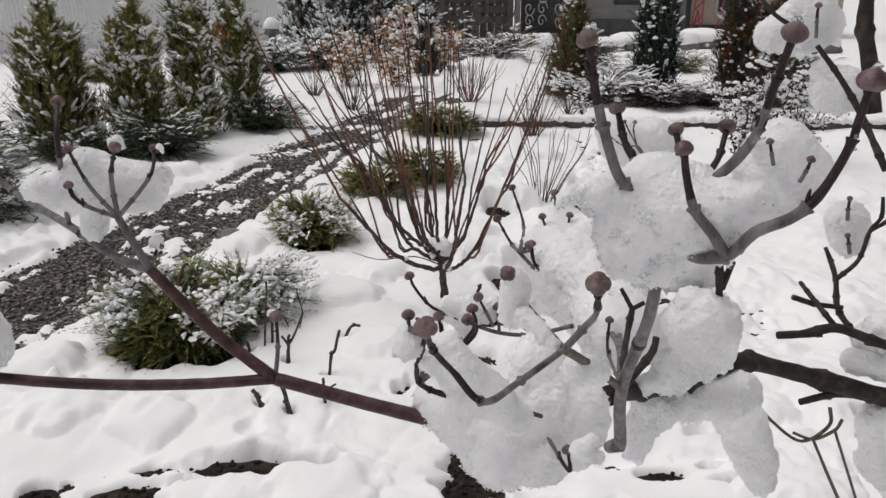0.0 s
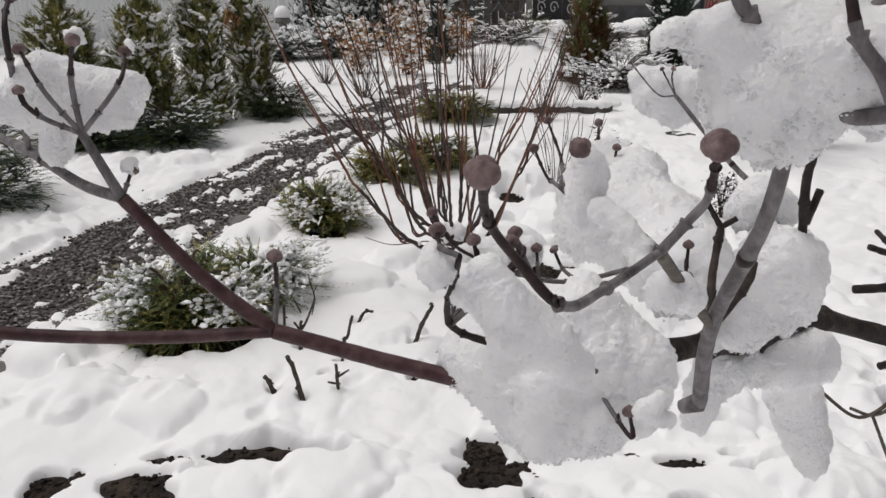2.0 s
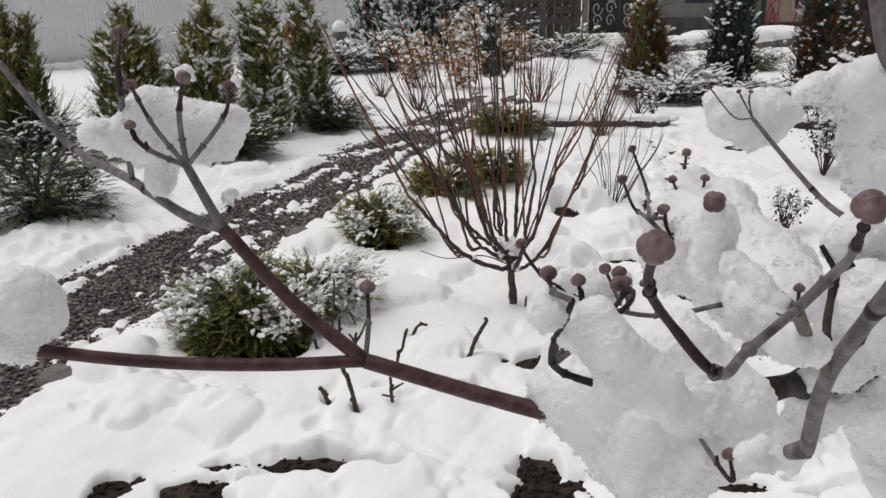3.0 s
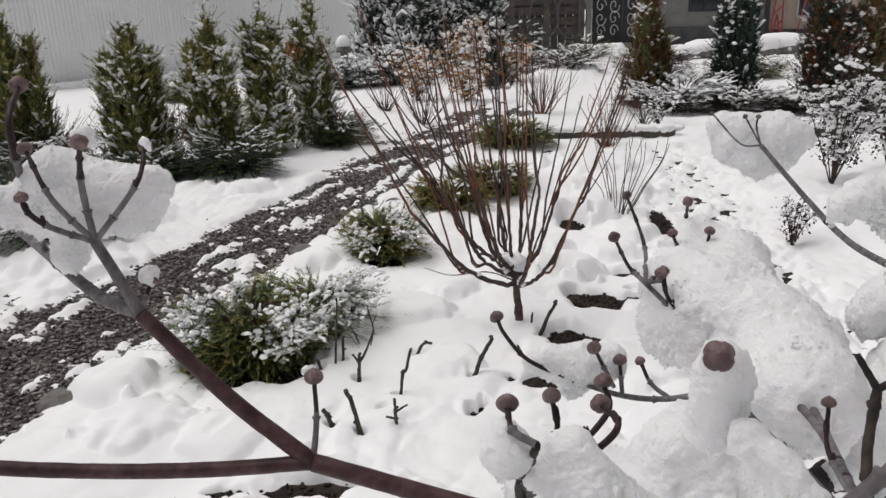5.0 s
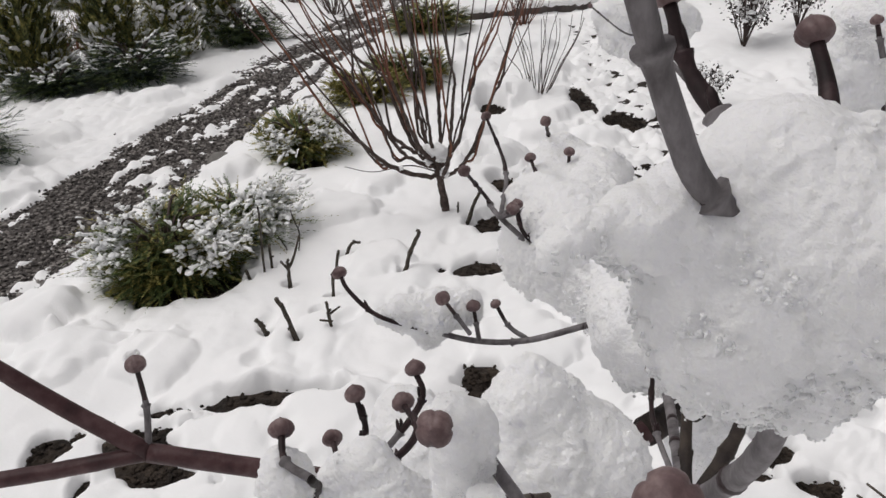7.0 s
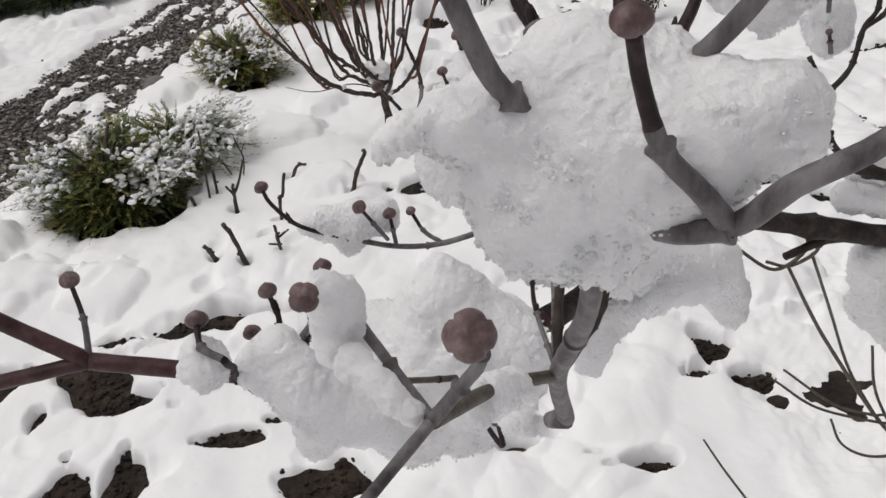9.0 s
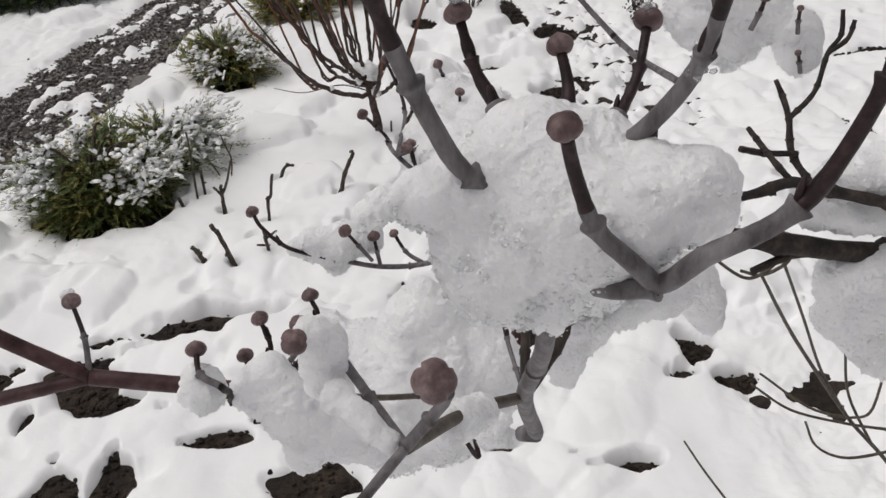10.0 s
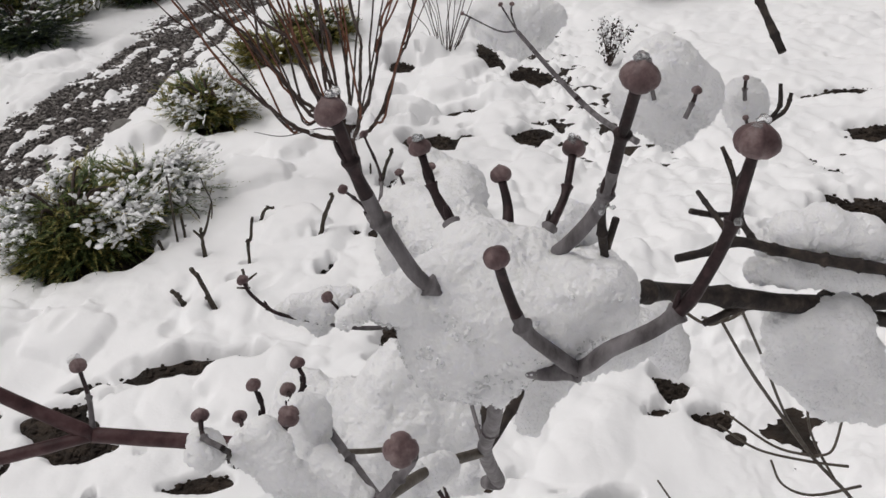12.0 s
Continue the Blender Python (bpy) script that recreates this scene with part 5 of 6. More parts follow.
    ('C2', [(0.365, 0.301, 1.291), (0.382, 0.309, 1.302), (0.393, 0.321, 1.319), (0.399, 0.321, 1.329), (0.4, 0.325, 1.342)], 0.00155, 0.0012, 'd', 0),
    ('C3', [(0.393, 0.321, 1.319), (0.402, 0.319, 1.327), (0.405, 0.32, 1.337)], 0.00138, 0.0012, 'd', 0),
    ('S', [(0.359, 0.456, 1.26), (0.338, 0.5, 1.27), (0.312, 0.522, 1.298), (0.283, 0.55, 1.335)], 0.0028, 0.00176, 'b', 0),
    ('S1', [(0.283, 0.55, 1.335), (0.268, 0.553, 1.336), (0.228, 0.48, 1.37)], 0.00077, 0.00064, 'n', 0.00133),
    ('S2', [(0.283, 0.55, 1.335), (0.279, 0.552, 1.349), (0.28, 0.553, 1.357)], 0.00077, 0.00064, 'n', 0.00183),
    ('S3', [(0.283, 0.55, 1.335), (0.275, 0.553, 1.349), (0.271, 0.556, 1.357)], 0.00077, 0.00064, 'n', 0.00183),
    ('v1', [(0.257, 0.2, 1.274), (0.242, 0.17, 1.33), (0.239, 0.166, 1.351), (0.239, 0.163, 1.363)], 0.00206, 0.00172, 'd', 0),
    ('v1b', [(0.243, 0.17, 1.333), (0.246, 0.168, 1.348)], 0.00155, 0.00155, 'd', 0),
    ('v2', [(0.17, 0.054, 1.338), (0.173, 0.067, 1.347), (0.176, 0.073, 1.361)], 0.0012, 0.00112, 'd', 0),
    ('v2a', [(0.176, 0.073, 1.361), (0.172, 0.076, 1.368)], 0.00086, 0.00077, 'd', 0),
    ('v2b', [(0.176, 0.073, 1.361), (0.18, 0.072, 1.364)], 0.00086, 0.00086, 'd', 0),
    ('v3', [(0.17, 0.054, 1.338), (0.169, 0.077, 1.342), (0.17, 0.083, 1.352)], 0.00064, 0.00064, 'n', 0.00149),
    ('v4', [(0.17, 0.054, 1.338), (0.182, 0.064, 1.347), (0.184, 0.066, 1.353)], 0.00155, 0.0012, 'd', 0),
    ('x1', [(0.4270, 0.4080, 1.2750), (0.4230, 0.4040, 1.2840), (0.4190, 0.4000, 1.2920)], 0.0016, 0.0013, 'n', 0.0019),
    ('x2', [(0.4210, 0.4080, 1.3030), (0.4180, 0.4040, 1.3120), (0.4160, 0.4000, 1.3220)], 0.0016, 0.0013, 'n', 0.0019),
    ('u1', [(0.349, 0.392, 1.452), (0.339, 0.396, 1.459), (0.33, 0.41, 1.473)], 0.00172, 0.00138, 'd', 0),
    ('u2', [(0.366, 0.385, 1.443), (0.365, 0.386, 1.458), (0.365, 0.386, 1.465)], 0.00128, 0.00102, 'n', 0.00216),
    ('u3', [(0.403, 0.333, 1.359), (0.396, 0.366, 1.393), (0.382, 0.375, 1.417), (0.367, 0.384, 1.438)], 0.00258, 0.00172, 'd', 0),
    ('u4', [(0.385, 0.327, 1.398), (0.38, 0.333, 1.431), (0.375, 0.337, 1.455), (0.374, 0.337, 1.487)], 0.00516, 0.00473, 'd', 0),
    ('w1', [(0.276, 0.175, 1.386), (0.279, 0.175, 1.393), (0.28, 0.175, 1.397)], 0.00102, 0.0009, 'n', 0.00183),
    ('w2', [(0.265, 0.181, 1.393), (0.264, 0.183, 1.399), (0.263, 0.184, 1.404)], 0.00096, 0.00083, 'n', 0.00166),
]
CLUMPS = [
    ('C1', [(0.1680, 0.0220, 1.4190, 0.0100), (0.1770, 0.0200, 1.4180, 0.0088), (0.1560, 0.0160, 1.4180, 0.0070), (0.1480, 0.0130, 1.4190, 0.0044), (0.1430, 0.0110, 1.4200, 0.0027), (0.1390, 0.0100, 1.4190, 0.0015), (0.1850, 0.0100, 1.4170, 0.0069), (0.1910, 0.0080, 1.4190, 0.0053), (0.1920, 0.0050, 1.4150, 0.0035), (0.1780, 0.0080, 1.4140, 0.0084), (0.1670, 0.0120, 1.4130, 0.0091), (0.1600, 0.0140, 1.4050, 0.0096), (0.1680, 0.0120, 1.4020, 0.0077), (0.1630, 0.0130, 1.3980, 0.0050), (0.1550, 0.0140, 1.4070, 0.0056), (0.1830, 0.0070, 1.4050, 0.0034)]),
    ('C2', [(0.2360, 0.1720, 1.3120, 0.0185), (0.2260, 0.1700, 1.3060, 0.0155), (0.2220, 0.1660, 1.2930, 0.0098), (0.2430, 0.1750, 1.2990, 0.0126), (0.2290, 0.1720, 1.3250, 0.0076), (0.2160, 0.1660, 1.2850, 0.0072), (0.2270, 0.1720, 1.2830, 0.0069), (0.2060, 0.1600, 1.2850, 0.0049)]),
    ('C10', [(0.2130, 0.1760, 1.2640, 0.0081), (0.2310, 0.1900, 1.2590, 0.0087), (0.2520, 0.2050, 1.2520, 0.0112), (0.2790, 0.2250, 1.2450, 0.0142), (0.3070, 0.2450, 1.2350, 0.0149), (0.3000, 0.2500, 1.2180, 0.0126), (0.3190, 0.2500, 1.2240, 0.0112), (0.2100, 0.1760, 1.2510, 0.0088), (0.2090, 0.1760, 1.2370, 0.0064), (0.2090, 0.1760, 1.2240, 0.0036), (0.2220, 0.1820, 1.2580, 0.0089), (0.2410, 0.1980, 1.2530, 0.0098), (0.2650, 0.2150, 1.2470, 0.0127), (0.2090, 0.1760, 1.2440, 0.0072)]),
    ('C10h', [(0.3650, 0.4200, 1.1140, 0.0197), (0.3790, 0.4400, 1.0860, 0.0215), (0.3980, 0.4600, 1.0510, 0.0194), (0.4090, 0.4700, 1.0230, 0.0147), (0.3520, 0.4200, 1.1160, 0.0122)]),
    ('C11', [(0.3880, 0.2620, 1.2060, 0.0137), (0.4030, 0.2600, 1.2090, 0.0155), (0.4230, 0.2560, 1.2070, 0.0181), (0.3950, 0.2640, 1.1820, 0.0128), (0.4140, 0.2620, 1.1790, 0.0148), (0.4340, 0.2580, 1.1800, 0.0174), (0.4060, 0.2620, 1.1920, 0.0159), (0.4000, 0.2680, 1.1730, 0.0154), (0.4290, 0.2650, 1.1470, 0.0188), (0.4540, 0.2600, 1.1470, 0.0206), (0.4080, 0.2620, 1.1980, 0.0160)]),
    ('C12', [(0.3890, 0.2720, 1.2650, 0.0149), (0.4090, 0.2700, 1.2660, 0.0162), (0.4290, 0.2660, 1.2590, 0.0162), (0.3790, 0.2760, 1.2600, 0.0096)]),
    ('C13', [(0.3880, 0.2640, 1.2460, 0.0102), (0.4120, 0.2620, 1.2430, 0.0109), (0.4340, 0.2560, 1.2410, 0.0115), (0.3680, 0.2670, 1.2480, 0.0081)]),
    ('C3', [(0.1580, 0.1290, 1.2890, 0.0211), (0.1370, 0.1270, 1.2820, 0.0202), (0.1140, 0.1370, 1.2870, 0.0169), (0.1010, 0.1420, 1.2830, 0.0115), (0.1300, 0.1220, 1.2660, 0.0138), (0.1500, 0.1200, 1.2710, 0.0150), (0.1660, 0.1170, 1.2740, 0.0090), (0.1720, 0.1220, 1.2850, 0.0090), (0.1080, 0.1470, 1.2960, 0.0106), (0.1470, 0.1320, 1.3070, 0.0145), (0.1540, 0.1260, 1.2930, 0.0174), (0.1690, 0.1200, 1.2930, 0.0109), (0.1330, 0.1300, 1.2910, 0.0116), (0.1350, 0.1220, 1.2770, 0.0120), (0.1510, 0.1200, 1.2710, 0.0113), (0.1470, 0.1340, 1.3180, 0.0066)]),
    ('E5ball', [(0.0940, 0.0500, 1.3570, 0.0053), (0.0930, 0.0500, 1.3610, 0.0032)]),
    ('C4', [(0.1030, 0.0600, 1.3470, 0.0062), (0.1120, 0.0550, 1.3440, 0.0078), (0.1160, 0.0560, 1.3350, 0.0080), (0.1110, 0.0600, 1.3220, 0.0047), (0.1240, 0.0560, 1.3330, 0.0081), (0.1330, 0.0600, 1.3220, 0.0061), (0.1080, 0.0580, 1.3530, 0.0050)]),
    ('Dsnow2', [(0.1280, 0.0180, 1.3900, 0.0047), (0.1280, 0.0200, 1.3810, 0.0046), (0.1270, 0.0160, 1.3940, 0.0031)]),
    ('Dsnow', [(0.1320, 0.0080, 1.3830, 0.0024), (0.1350, 0.0060, 1.3810, 0.0024), (0.1300, 0.0100, 1.3840, 0.0028), (0.1380, 0.0040, 1.3780, 0.0018)]),
    ('Dcrust', [(0.1570, 0.0320, 1.3558, 0.0039), (0.1520, 0.0260, 1.3598, 0.0043), (0.1480, 0.0230, 1.3608, 0.0046), (0.1440, 0.0140, 1.3668, 0.0039), (0.1410, 0.0080, 1.3708, 0.0029)]),
    ('Vsnow2', [(0.2300, 0.1900, 1.3370, 0.0111), (0.2230, 0.1860, 1.3340, 0.0079), (0.2400, 0.1940, 1.3330, 0.0091)]),
    ('Qsnow', [(0.1640, 0.0920, 1.2890, 0.0046), (0.1710, 0.0920, 1.2860, 0.0030), (0.1680, 0.0920, 1.2940, 0.0029)]),
    ('C5', [(0.1080, 0.1800, 1.3170, 0.0066), (0.1190, 0.1810, 1.3160, 0.0085), (0.1290, 0.1820, 1.3170, 0.0065), (0.1160, 0.1800, 1.3090, 0.0055), (0.1000, 0.1800, 1.3170, 0.0034)]),
    ('C7', [(-0.0340, 0.1520, 1.3880, 0.0111), (-0.0440, 0.1500, 1.3900, 0.0111), (-0.0570, 0.1480, 1.3960, 0.0101), (-0.0690, 0.1450, 1.3870, 0.0075), (-0.0770, 0.1400, 1.3900, 0.0054), (-0.0540, 0.1480, 1.3820, 0.0085), (-0.0270, 0.1550, 1.3920, 0.0058), (-0.0570, 0.1480, 1.3690, 0.0054)]),
    ('C8', [(-0.0970, 0.1080, 1.3310, 0.0142), (-0.1010, 0.1050, 1.3200, 0.0097), (-0.0900, 0.1100, 1.3260, 0.0076)]),
    ('C9', [(0.2770, 0.5900, 1.3340, 0.0219), (0.3050, 0.5900, 1.3320, 0.0237), (0.3210, 0.5850, 1.3350, 0.0127), (0.2940, 0.5900, 1.3200, 0.0181), (0.2630, 0.5900, 1.3440, 0.0123)]),
    ('C14', [(0.3530, 0.4300, 1.4430, 0.0130), (0.3730, 0.4280, 1.4480, 0.0189), (0.3880, 0.4250, 1.4510, 0.0137), (0.3780, 0.4250, 1.4660, 0.0161)]),
    ('C15', [(0.4020, 0.4100, 1.4040, 0.0171), (0.3920, 0.4100, 1.4020, 0.0128), (0.3870, 0.4150, 1.4180, 0.0081), (0.4150, 0.4100, 1.3990, 0.0077)]),
    ('C16', [(0.2770, 0.2050, 1.3950, 0.0169), (0.2690, 0.2050, 1.3860, 0.0135), (0.2890, 0.2030, 1.3870, 0.0140), (0.2820, 0.2030, 1.3770, 0.0123)]),
    ('C6', [(0.1622, 0.2288, 1.3315, 0.0155), (0.1761, 0.2068, 1.3249, 0.0239), (0.1895, 0.1843, 1.3205, 0.0229), (0.1588, 0.2179, 1.3154, 0.0136), (0.1750, 0.2601, 1.3371, 0.0136), (0.1868, 0.2455, 1.3337, 0.0159), (0.1886, 0.1495, 1.3199, 0.0186)]),
    ('C17', [(0.4298, 0.4249, 1.2965, 0.0168), (0.4311, 0.4197, 1.2839, 0.0133)]),
    ('Jcap', [(0.0218, 0.1485, 1.3268, 0.0018), (0.0232, 0.1492, 1.3268, 0.0016)]),
    ('FKcap', [(-0.0258, 0.1397, 1.3648, 0.0029), (-0.0245, 0.1405, 1.3658, 0.0019)]),
    ('K1cap', [(-0.0333, 0.1242, 1.4135, 0.0018), (-0.0311, 0.1253, 1.4142, 0.0017), (-0.0296, 0.1247, 1.4119, 0.0012)]),
    ('K4cap', [(-0.0154, 0.1288, 1.4104, 0.0014), (-0.0146, 0.1291, 1.4092, 0.0011)]),
]
LOW = [
    [(0.434, 0.431, 1.091), (0.471, 0.452, 1.027), (0.511, 0.475, 0.963), (0.593, 0.498, 0.838), (0.666, 0.501, 0.742), (0.807, 0.506, 0.532)],
    [(0.418, 0.437, 1.094), (0.434, 0.431, 1.091), (0.445, 0.418, 1.108), (0.447, 0.413, 1.121)],
    [(0.445, 0.418, 1.108), (0.495, 0.459, 1.018), (0.545, 0.487, 0.918), (0.593, 0.498, 0.838)],
    [(0.489, 0.520, 0.885), (0.532, 0.507, 0.852), (0.589, 0.496, 0.833), (0.632, 0.487, 0.825)],
    [(0.511, 0.544, 0.876), (0.556, 0.515, 0.845), (0.593, 0.498, 0.838)],
    [(0.542, 0.494, 0.846), (0.551, 0.479, 0.822), (0.584, 0.471, 0.807), (0.647, 0.480, 0.799)],
    [(0.581, 0.511, 0.923), (0.589, 0.500, 0.869), (0.626, 0.492, 0.795)],
    [(0.481, 0.653, 0.670), (0.503, 0.633, 0.633), (0.534, 0.610, 0.586)],
    [(0.618, 0.494, 0.900), (0.608, 0.487, 0.854), (0.593, 0.498, 0.838)],
    [(0.391, 0.458, 1.112), (0.402, 0.446, 1.100), (0.425, 0.434, 1.087), (0.444, 0.427, 1.107), (0.446, 0.434, 1.122)],
]
BARK = {"n": (BARK_GREY, BARK_PLUM), "b": (BARK_GREY, BARK_PLUM), "g": (BARK_OLIVE, BARK_PLUM), "r": (BARK_RED, BARK_RED), "d": (BARK_DARK, BARK_DARK)}
dogwood = thing("dogwood_bush", (0.72, 0.36, -0.05), "leafless dogwood with plum-coloured flower buds and snow-laden twigs", "shrub")
rng = np.random.default_rng(77)


def bud_mesh(tip, direction, radius):
    """An onion-shaped flower bud of four bud scales, seated on its stalk."""
    d = Vector(direction).normalized()
    q = d.to_track_quat("Z", "Y").to_matrix()
    prof = [(0.5, -0.84), (0.8, -0.74), (1.0, -0.54), (1.12, -0.28), (1.13, 0.0), (1.04, 0.26), (0.88, 0.48), (0.66, 0.66), (0.42, 0.8), (0.22, 0.9), (0.1, 0.98), (0.03, 1.06)]
    sides = 40
    verts, faces = [], []
    turn = rng.uniform(0, 1.5)
    for pr, pz in prof:
        for k in range(sides):
            a = 6.28318 * k / sides
            c4 = math.cos(4 * (a + turn + 0.2 * pz))
            seam = 1.05 - 0.17 * max(0, c4) ** 6 + 0.05 * max(0, -c4) * (pz > -0.4) + 0.05 * max(0, math.cos(4 * (a + turn + 0.2 * pz) + 0.55)) ** 14 * (pz > -0.5)
            verts.append(tuple(Vector(tip) + q @ Vector((pr * radius * seam * math.cos(a), pr * radius * seam * math.sin(a), pz * radius * 1.04))))
    for i in range(len(prof) - 1):
        for k in range(sides):
            a, b = i * sides + k, i * sides + (k + 1) % sides
            faces.append((a, b, b + sides, a + sides))
    faces.append(tuple(range(sides))[::-1])
    faces.append(tuple(range((len(prof) - 1) * sides, len(prof) * sides)))
    return verts, faces


SPACING = {"n": 90, "b": 22, "g": 16, "r": 26, "d": 6}
SWELL = {"n": 0.2, "b": 0.12, "g": 0.2, "r": 0.1, "d": 0.26}


def knotty(line, rad, kind):
    """Resamples a twig and sets ring-shaped scars along it. Returns line, radii, dark rings and their places."""
    s = np.concatenate([[0], np.cumsum(np.linalg.norm(np.diff(line, axis=0), axis=1))])
    r = float(np.mean(rad))
    places = []
    at = SPACING[kind] * r * rng.uniform(0.8, 2.2)
    while at < s[-1] - 3 * r:
        places.append(at)
        at += SPACING[kind] * 2 * r * rng.uniform(0.5, 1.35)
    collars = [s[-1] * q for q in ((0.28, 0.6, 0.84) if s[-1] > 30 * r else (0.55,))] if kind == "n" else []
    stations = list(np.arange(0, s[-1], 1.6 * r)) + [s[-1]]
    stations = [q for q in stations if all(abs(q - p) > 0.9 * r for p in places)]
    for p in places:
        stations += [p - 0.8 * r, p - 0.3 * r, p, p + 0.3 * r, p + 0.7 * r]
    stations = [q for q in stations if all(abs(q - p) > 2.2 * r for p in collars)]
    for p in collars:
        stations += [p - 2 * r, p - 1.1 * r, p - 0.35 * r, p - 0.05 * r, p, p + 0.9 * r, p + 2 * r]
    stations = np.array(sorted(q for q in stations if 0 <= q <= s[-1]))
    new_line = np.column_stack([np.interp(stations, s, line[:, k]) for k in range(3)])
    new_rad = np.interp(stations, s, rad)
    swell, dark = np.zeros(len(stations)), []
    for p in places:
        near = np.abs(stations - p)
        k = rng.uniform(0.7, 1.3)
        swell = np.maximum(swell, SWELL[kind] * k * np.exp(-(near / (0.5 * r)) ** 2) + 0.09 * np.exp(-(near / (1.8 * r)) ** 2))
    for p in collars:
        # a flared lip, then a thinner shoot out of it
        off = (stations - p) / r
        swell = swell + np.where(off < -1e-9, 0.55 * np.exp(-(off / 0.9) ** 2), -0.10 * np.exp(-np.abs(off) / 1.5)) * (np.abs(off) < 4)
    for a in stations:
        dark.append(any(-0.85 * r < a - p < 0.35 * r for p in places))
    return new_line, new_rad * (1 + swell), dark, [np.array([np.interp(p, s, line[:, k]) for k in range(3)]) for p in places + collars], stations / s[-1]


for name, pts, r0, r1, kind, bud in TWIGS:
    line = spline(pts, 8)
    rad = np.linspace(r0, r1, len(line))
    if kind == "n":
        rad = rad * np.where(np.linspace(0, 1, len(line)) > 0.6, 0.86, 1.0)
    end = line[-1] - line[-2]
    end /= np.linalg.norm(end)
    if bud:
        line[-1] = line[-1] - end * bud * 0.5
    line, rad, dark, places, along = knotty(line, rad, kind)
    if kind == "d":
        rad = rad * (1 + rng.uniform(-0.08, 0.08, len(rad)))
    if bud:
        rad[-2:] *= (1.0, 1.15)
    v, f = tube(line, rad, 12, 0.03, rng)
    slots = [1 if (kind == "n" and along[min(i // 12, len(along) - 1)] >= (0.68 if name in ("b1", "b5") else 0.6)) or dark[min(i // 12, len(dark) - 1)] else 0 for i in range(len(f))]
    if kind == "n" and bud and len(places) > 1:
        # dark sheath scales hugging the shoot and round scars at the collars
        side = np.cross(end, (0.3, 0.2, 1.0))
        side /= np.linalg.norm(side)
        back = np.cross(end, side)
        for k, p in enumerate(places):
            for sgn in (-1, 1):
                w = side if k % 2 else back
                shell = ICO2_V * np.array((0.5, 0.75, 2.3 if k else 0.8)) * r1
                shell = shell[:, :1] * w * sgn + shell[:, 1:2] * np.cross(w, end) + shell[:, 2:] * end
                n = len(v)
                v = list(v) + list(shell + p + w * sgn * r1 * 0.72 + end * r1 * (1.6 if k else -0.6))
                f = f + [tuple(q + n for q in c) for c in ICO2_F]
                slots += [1] * len(ICO2_F)
    if kind == "d":
        # leaf scars and small spurs beside the rings
        spurs = [(*(p + q / np.linalg.norm(q) * r1 * 0.75), min(r1, 0.0022) * rng.uniform(0.5, 0.9)) for p in places for q in rng.normal(0, 1, (2, 3))]
        v2, f2 = lumps(spurs, rng, 1.0, True)
        n = len(v)
        v = list(v) + list(v2)
        f = f + [tuple(q + n for q in c) for c in f2]
        slots += [1] * len(f2)
    twig = mesh_object("twig" if bud else "branch", v, f, BARK[kind], dogwood, slots=slots)
    if bud:
        v, f = bud_mesh(line[-1] + end * bud * 0.75, end, bud)
        mesh_object("flower_bud", v, f, BUD, twig, "plump plum-brown flower bud")
# the older wood down to the ground, past the view
LIMB = [q[1][-1] for q in TWIGS if q[0] == "R"][0]
v, f = tube(spline([LIMB, (0.62, 0.34, 1.05), (0.70, 0.36, 0.8), (0.74, 0.37, 0.4), (0.72, 0.36, -0.08)], 8), np.linspace(0.0085, 0.02, 33), 10, 0.06, rng)
mesh_object("branch", v, f, BARK_DARK, dogwood, "dark old main limb")
SPUR = [q[1][0] for q in TWIGS if q[0] == "Rs"][0]
THIN = [q[1][-1] for q in TWIGS if q[0] == "RT"][0]
for q in (SPUR, THIN):
    v, f = tube(spline([q, (q[0] * 0.5 + LIMB[0] * 0.5, q[1] * 0.5 + LIMB[1] * 0.5, q[2] * 0.5 + LIMB[2] * 0.5 - 0.01), (LIMB[0] + 0.04, LIMB[1], LIMB[2] - 0.03)], 6), np.linspace(0.004, 0.006, 13), 9, 0.06, rng)
    mesh_object("branch", v, f, BARK_DARK, dogwood)


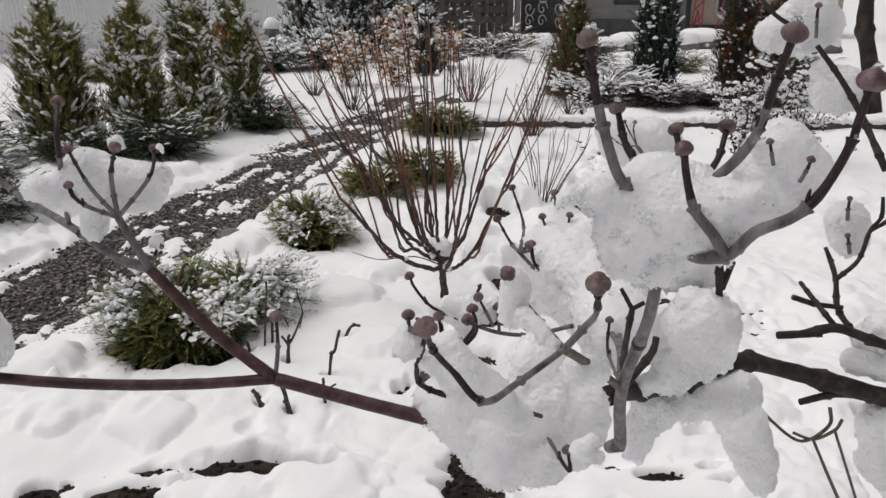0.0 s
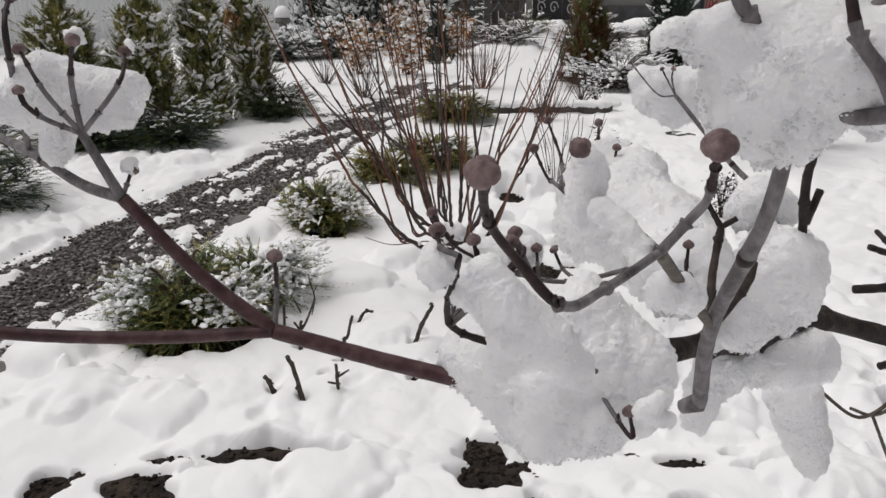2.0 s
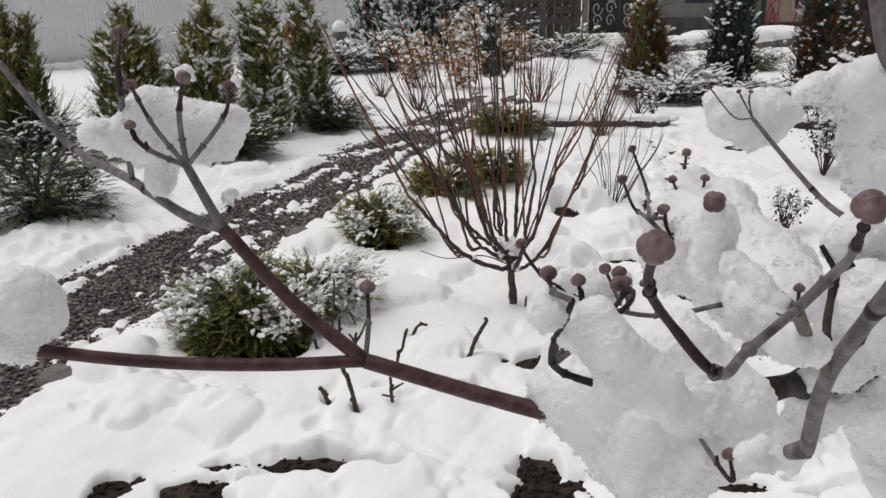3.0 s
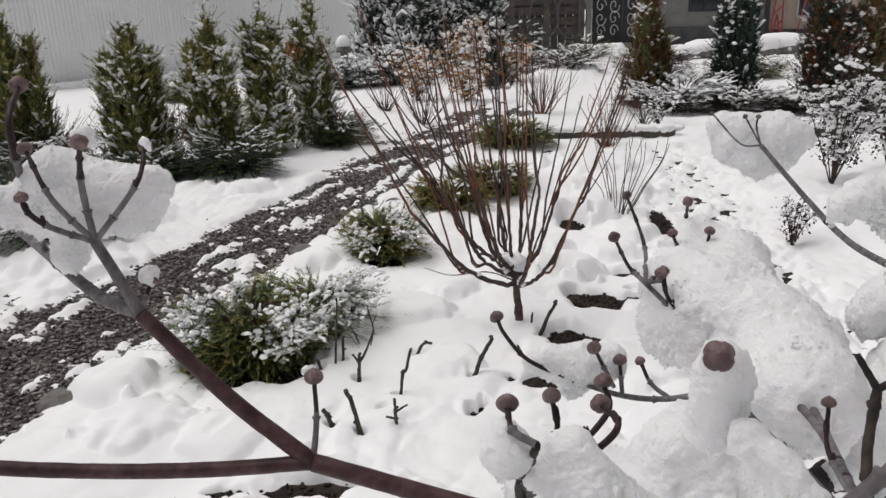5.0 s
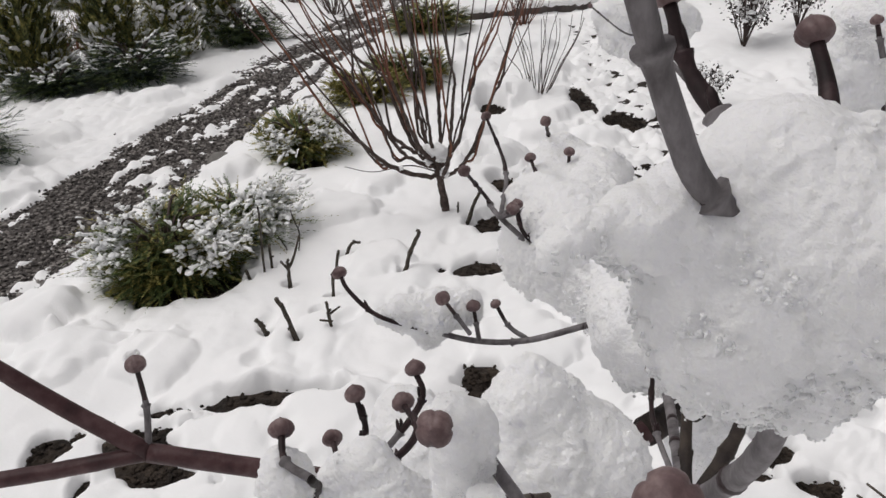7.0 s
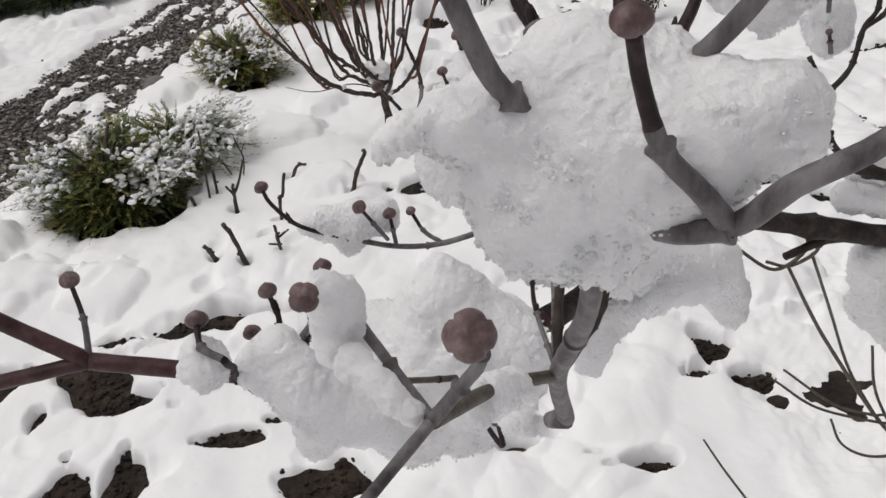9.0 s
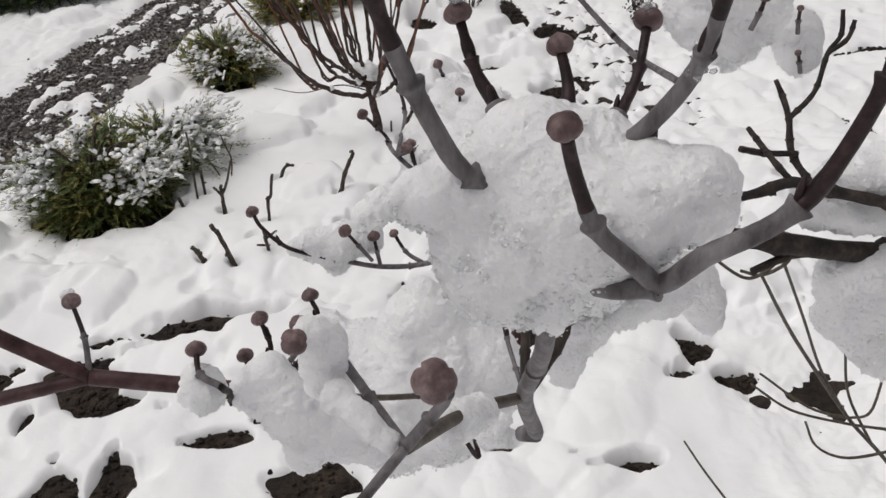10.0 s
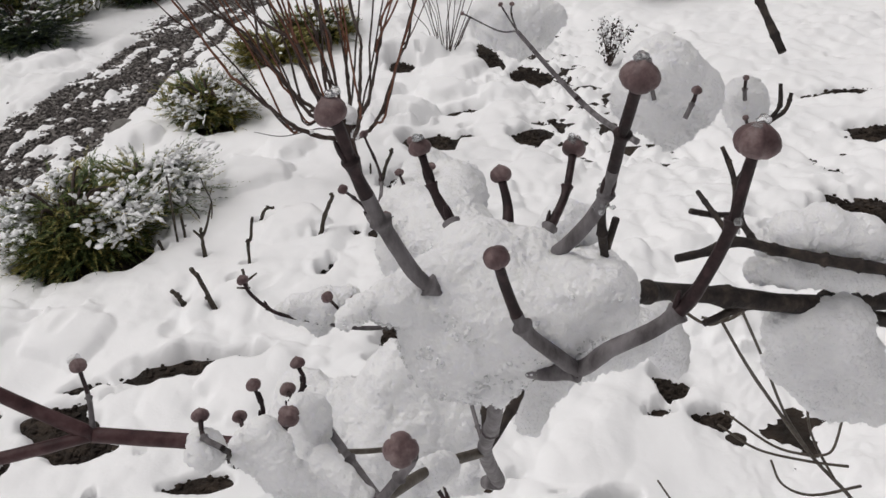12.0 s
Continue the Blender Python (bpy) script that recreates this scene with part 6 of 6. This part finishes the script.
def snow_clump(blobs, voxel, rough):
    """One melted-together lump of snow from overlapping balls, smooth on top and ragged with icy crystals below."""
    c = np.mean([b[:3] for b in blobs], axis=0)
    verts, faces = [], []
    # fill the creases between neighbouring balls, and add a few small knobs
    bridge = []
    for i, p in enumerate(blobs):
        for q in blobs[:i]:
            gap = math.dist(p[:3], q[:3])
            if gap < 1.15 * (p[3] + q[3]):
                for u in (0.2, 0.4, 0.6, 0.8):
                    sag = 1 - 0.10 * math.sin(math.pi * u) * gap / (p[3] + q[3])
                    bridge.append(tuple((a * (1 - u) + b * u) * (sag if k == 3 else 1) for k, (a, b) in enumerate(zip(p, q))))
    for x, y, z, r in blobs if len(blobs) > 1 else []:
        for _ in range(2):
            d = rng.normal(0, 1, 3)
            d /= np.linalg.norm(d)
            k = rng.uniform(0.25, 0.45)
            bridge.append((*(np.array((x, y, z)) + d * r * (0.98 - k * 0.8)), r * k))
    blobs = list(blobs) + bridge
    for x, y, z, r in blobs:
        k = len(verts)
        verts.extend((ICO2_V * r + np.array((x, y, z)) - c).tolist())
        faces.extend([tuple(i + k for i in q) for q in ICO2_F])
    me = bpy.data.meshes.new("snow_clump")
    me.from_pydata(verts, [], faces)
    me.materials.append(SNOW_NEAR)
    ob = new("snow_clump", me)
    ob.location = c
    m = ob.modifiers.new("melt", 'REMESH')
    m.mode, m.voxel_size, m.use_smooth_shade = 'VOXEL', voxel, True
    m = ob.modifiers.new("soften", 'SMOOTH')
    m.factor, m.iterations = 0.5, 11
    for size, strength in ((rough * 2.6, rough * 0.75), (rough * 0.8, rough * 0.16)):
        tex = bpy.data.textures.new("grain", 'CLOUDS')
        tex.noise_scale, tex.noise_depth = size, 2
        m = ob.modifiers.new("uneven", 'DISPLACE')
        m.texture, m.strength, m.mid_level, m.texture_coords = tex, strength, 0.4, 'LOCAL'
    done = bpy.data.meshes.new_from_object(ob.evaluated_get(bpy.context.evaluated_depsgraph_get()))
    ob.modifiers.clear()
    ob.data = done
    # granular relief, and a ragged fringe on the undersides
    n = len(done.vertices)
    co, no = np.zeros(n * 3), np.zeros(n * 3)
    done.vertices.foreach_get("co", co)
    done.vertices.foreach_get("normal", no)
    co, no = co.reshape(-1, 3), no.reshape(-1, 3)
    grain = max(0.0011, voxel * 2.4)
    for i in range(n):
        p = Vector(co[i])
        under = min(1.0, max(0.0, 0.25 - no[i][2]))
        g = noise.noise(p / grain) + 0.6 * noise.noise(p / (grain * 2.3))
        crust = max(0.0, noise.noise(p / (rough * 2.0)) + 0.15)
        co[i] += no[i] * grain * (0.22 + 0.42 * under + 0.75 * crust) * g
        if under > 0.3:
            e = noise.noise(Vector((p.x, p.y, p.z * 0.4)) / (rough * 1.1))
            co[i][2] -= under * max(0.0, e) * rough * 0.9
    done.vertices.foreach_set("co", co.ravel())
    done.update()
    # keep the one main lump, drop loose specks
    edges = np.zeros(len(done.edges) * 2, dtype=np.int64)
    done.edges.foreach_get("vertices", edges)
    a, b = edges[0::2], edges[1::2]
    label = np.arange(len(done.vertices))
    while True:
        low = np.minimum(label[a], label[b])
        before = label.copy()
        np.minimum.at(label, a, low)
        np.minimum.at(label, b, low)
        label = label[label]
        if (label == before).all():
            break
    main = np.bincount(label).argmax()
    if (label != main).any():
        bm = bmesh.new()
        bm.from_mesh(done)
        bm.verts.ensure_lookup_table()
        bmesh.ops.delete(bm, geom=[bm.verts[int(i)] for i in np.nonzero(label != main)[0]], context='VERTS')
        bm.to_mesh(done)
        bm.free()
    return tagged(ob, "fluffy lump of wet snow clinging to dogwood twigs", "snow clump", "snow on the dogwood")


def crumbs(ob, big):
    """Icy crumbs along the lower edges of a lump."""
    n = len(ob.data.vertices)
    co, no = np.zeros(n * 3), np.zeros(n * 3)
    ob.data.vertices.foreach_get("co", co)
    ob.data.vertices.foreach_get("normal", no)
    co, no = co.reshape(-1, 3), no.reshape(-1, 3)
    spots = []
    for i in rng.choice(n, min(n, 3600), replace=False):
        p = co[i]
        if fbm(p[0] / big * 1.1, p[1] / big * 1.1, p[2] / big * 1.1) + 0.25 * (no[i][2] < -0.2) - 0.15 * (no[i][2] > 0.2) > 0.27:
            spots.append((*(p + no[i] * big * rng.uniform(0, 0.05)), big * rng.uniform(0.012, 0.03)))
    if spots:
        v, f = lumps(spots, rng, 0.9)
        v = np.asarray(v) + np.array(ob.location)
        mesh_object("crumb", v, f, GRAIN, ob, "icy crumbs on the lump")["kind"] = "stuff"


for name, blobs in CLUMPS:
    big = max(b[3] for b in blobs)
    ob = snow_clump([(x, y, z, r * 1.05) for x, y, z, r in blobs], max(0.00045, big * 0.04), max(0.0016, big * 0.30))
    crumbs(ob, big)
    if name == "C1":
        nearest = ob


def crystals(ob, count):
    """Clear ice grains crusting the rim of a lump, densest at its tip and along the lower edge."""
    n = len(ob.data.vertices)
    co, no = np.zeros(n * 3), np.zeros(n * 3)
    ob.data.vertices.foreach_get("co", co)
    ob.data.vertices.foreach_get("normal", no)
    co, no = co.reshape(-1, 3), no.reshape(-1, 3)
    x0, x1 = co[:, 0].min(), co[:, 0].max()
    spots = []
    for i in rng.permutation(n):
        tip = 1 - (co[i][0] - x0) / (x1 - x0)
        if fbm(*(co[i] / 0.006)) + 0.45 * tip ** 3 - 0.35 * no[i][2] > 0.36:
            spots.append((*(co[i] + no[i] * 0.00012), 0.00022 + 0.00034 * rng.random() ** 2))
        if len(spots) >= count:
            break
    v, f = lumps(spots, rng, 1.0)
    mesh_object("ice_crust", np.asarray(v) + np.array(ob.location), f, ICE_CRUST, ob, "clear granular ice crust", smooth=False)["kind"] = "stuff"


crystals(nearest, 900)

# ice beads on the nearest twigs
beads = []
for name, pts, r0, r1, kind, bud in TWIGS:
    if name in ("b1", "b2", "b4", "b6"):
        beads += [(*(np.array(pts[-1]) + rng.normal(0, 0.0006, 3) + (0, 0, 0.0028)), rng.uniform(0.0005, 0.0009)) for _ in range(5)]
    if name == "b5":
        beads += [(*(np.array(pts[-3]) + rng.normal(0, 0.001, 3)), rng.uniform(0.0003, 0.0007)) for _ in range(20)]
        beads += [(*(np.array(pts[-1]) + rng.normal(0, 0.0006, 3) + (0, 0, 0.003)), rng.uniform(0.0005, 0.0009)) for _ in range(5)]
    if name == "b6":
        beads += [(*(np.array(pts[-3]) + rng.normal(0, 0.0012, 3)), rng.uniform(0.0004, 0.0008)) for _ in range(5)]
v, f = lumps(beads, rng, 1.0, True)
mesh_object("ice_bead", v, f, ICE, dogwood, "clear beads of melting ice")["kind"] = "stuff"

# low shrub below the dogwood
low = thing("low_shrub", (0.85, 0.5, -0.05), "leafless low shrub of thin grey twigs below the dogwood", "shrub")
for i, pts in enumerate(LOW):
    line = spline(pts, 6)
    v, f = tube(line, np.linspace(0.0013, 0.0017 if i else 0.0026, len(line)), 6, 0.05, rng)
    mesh_object("twig", v, f, BARK_OLIVE, low)
v, f = tube(spline([(0.807, 0.506, 0.532), (0.84, 0.5, 0.25), (0.85, 0.5, -0.07)], 6), np.linspace(0.0035, 0.006, 13), 7, 0.05, rng)
mesh_object("stem", v, f, BARK_OLIVE, low)
v, f = tube(spline([(0.534, 0.61, 0.586), (0.68, 0.56, 0.3), (0.84, 0.5, 0.02)], 6), np.linspace(0.002, 0.004, 13), 6, 0.05, rng)
mesh_object("stem", v, f, BARK_OLIVE, low)
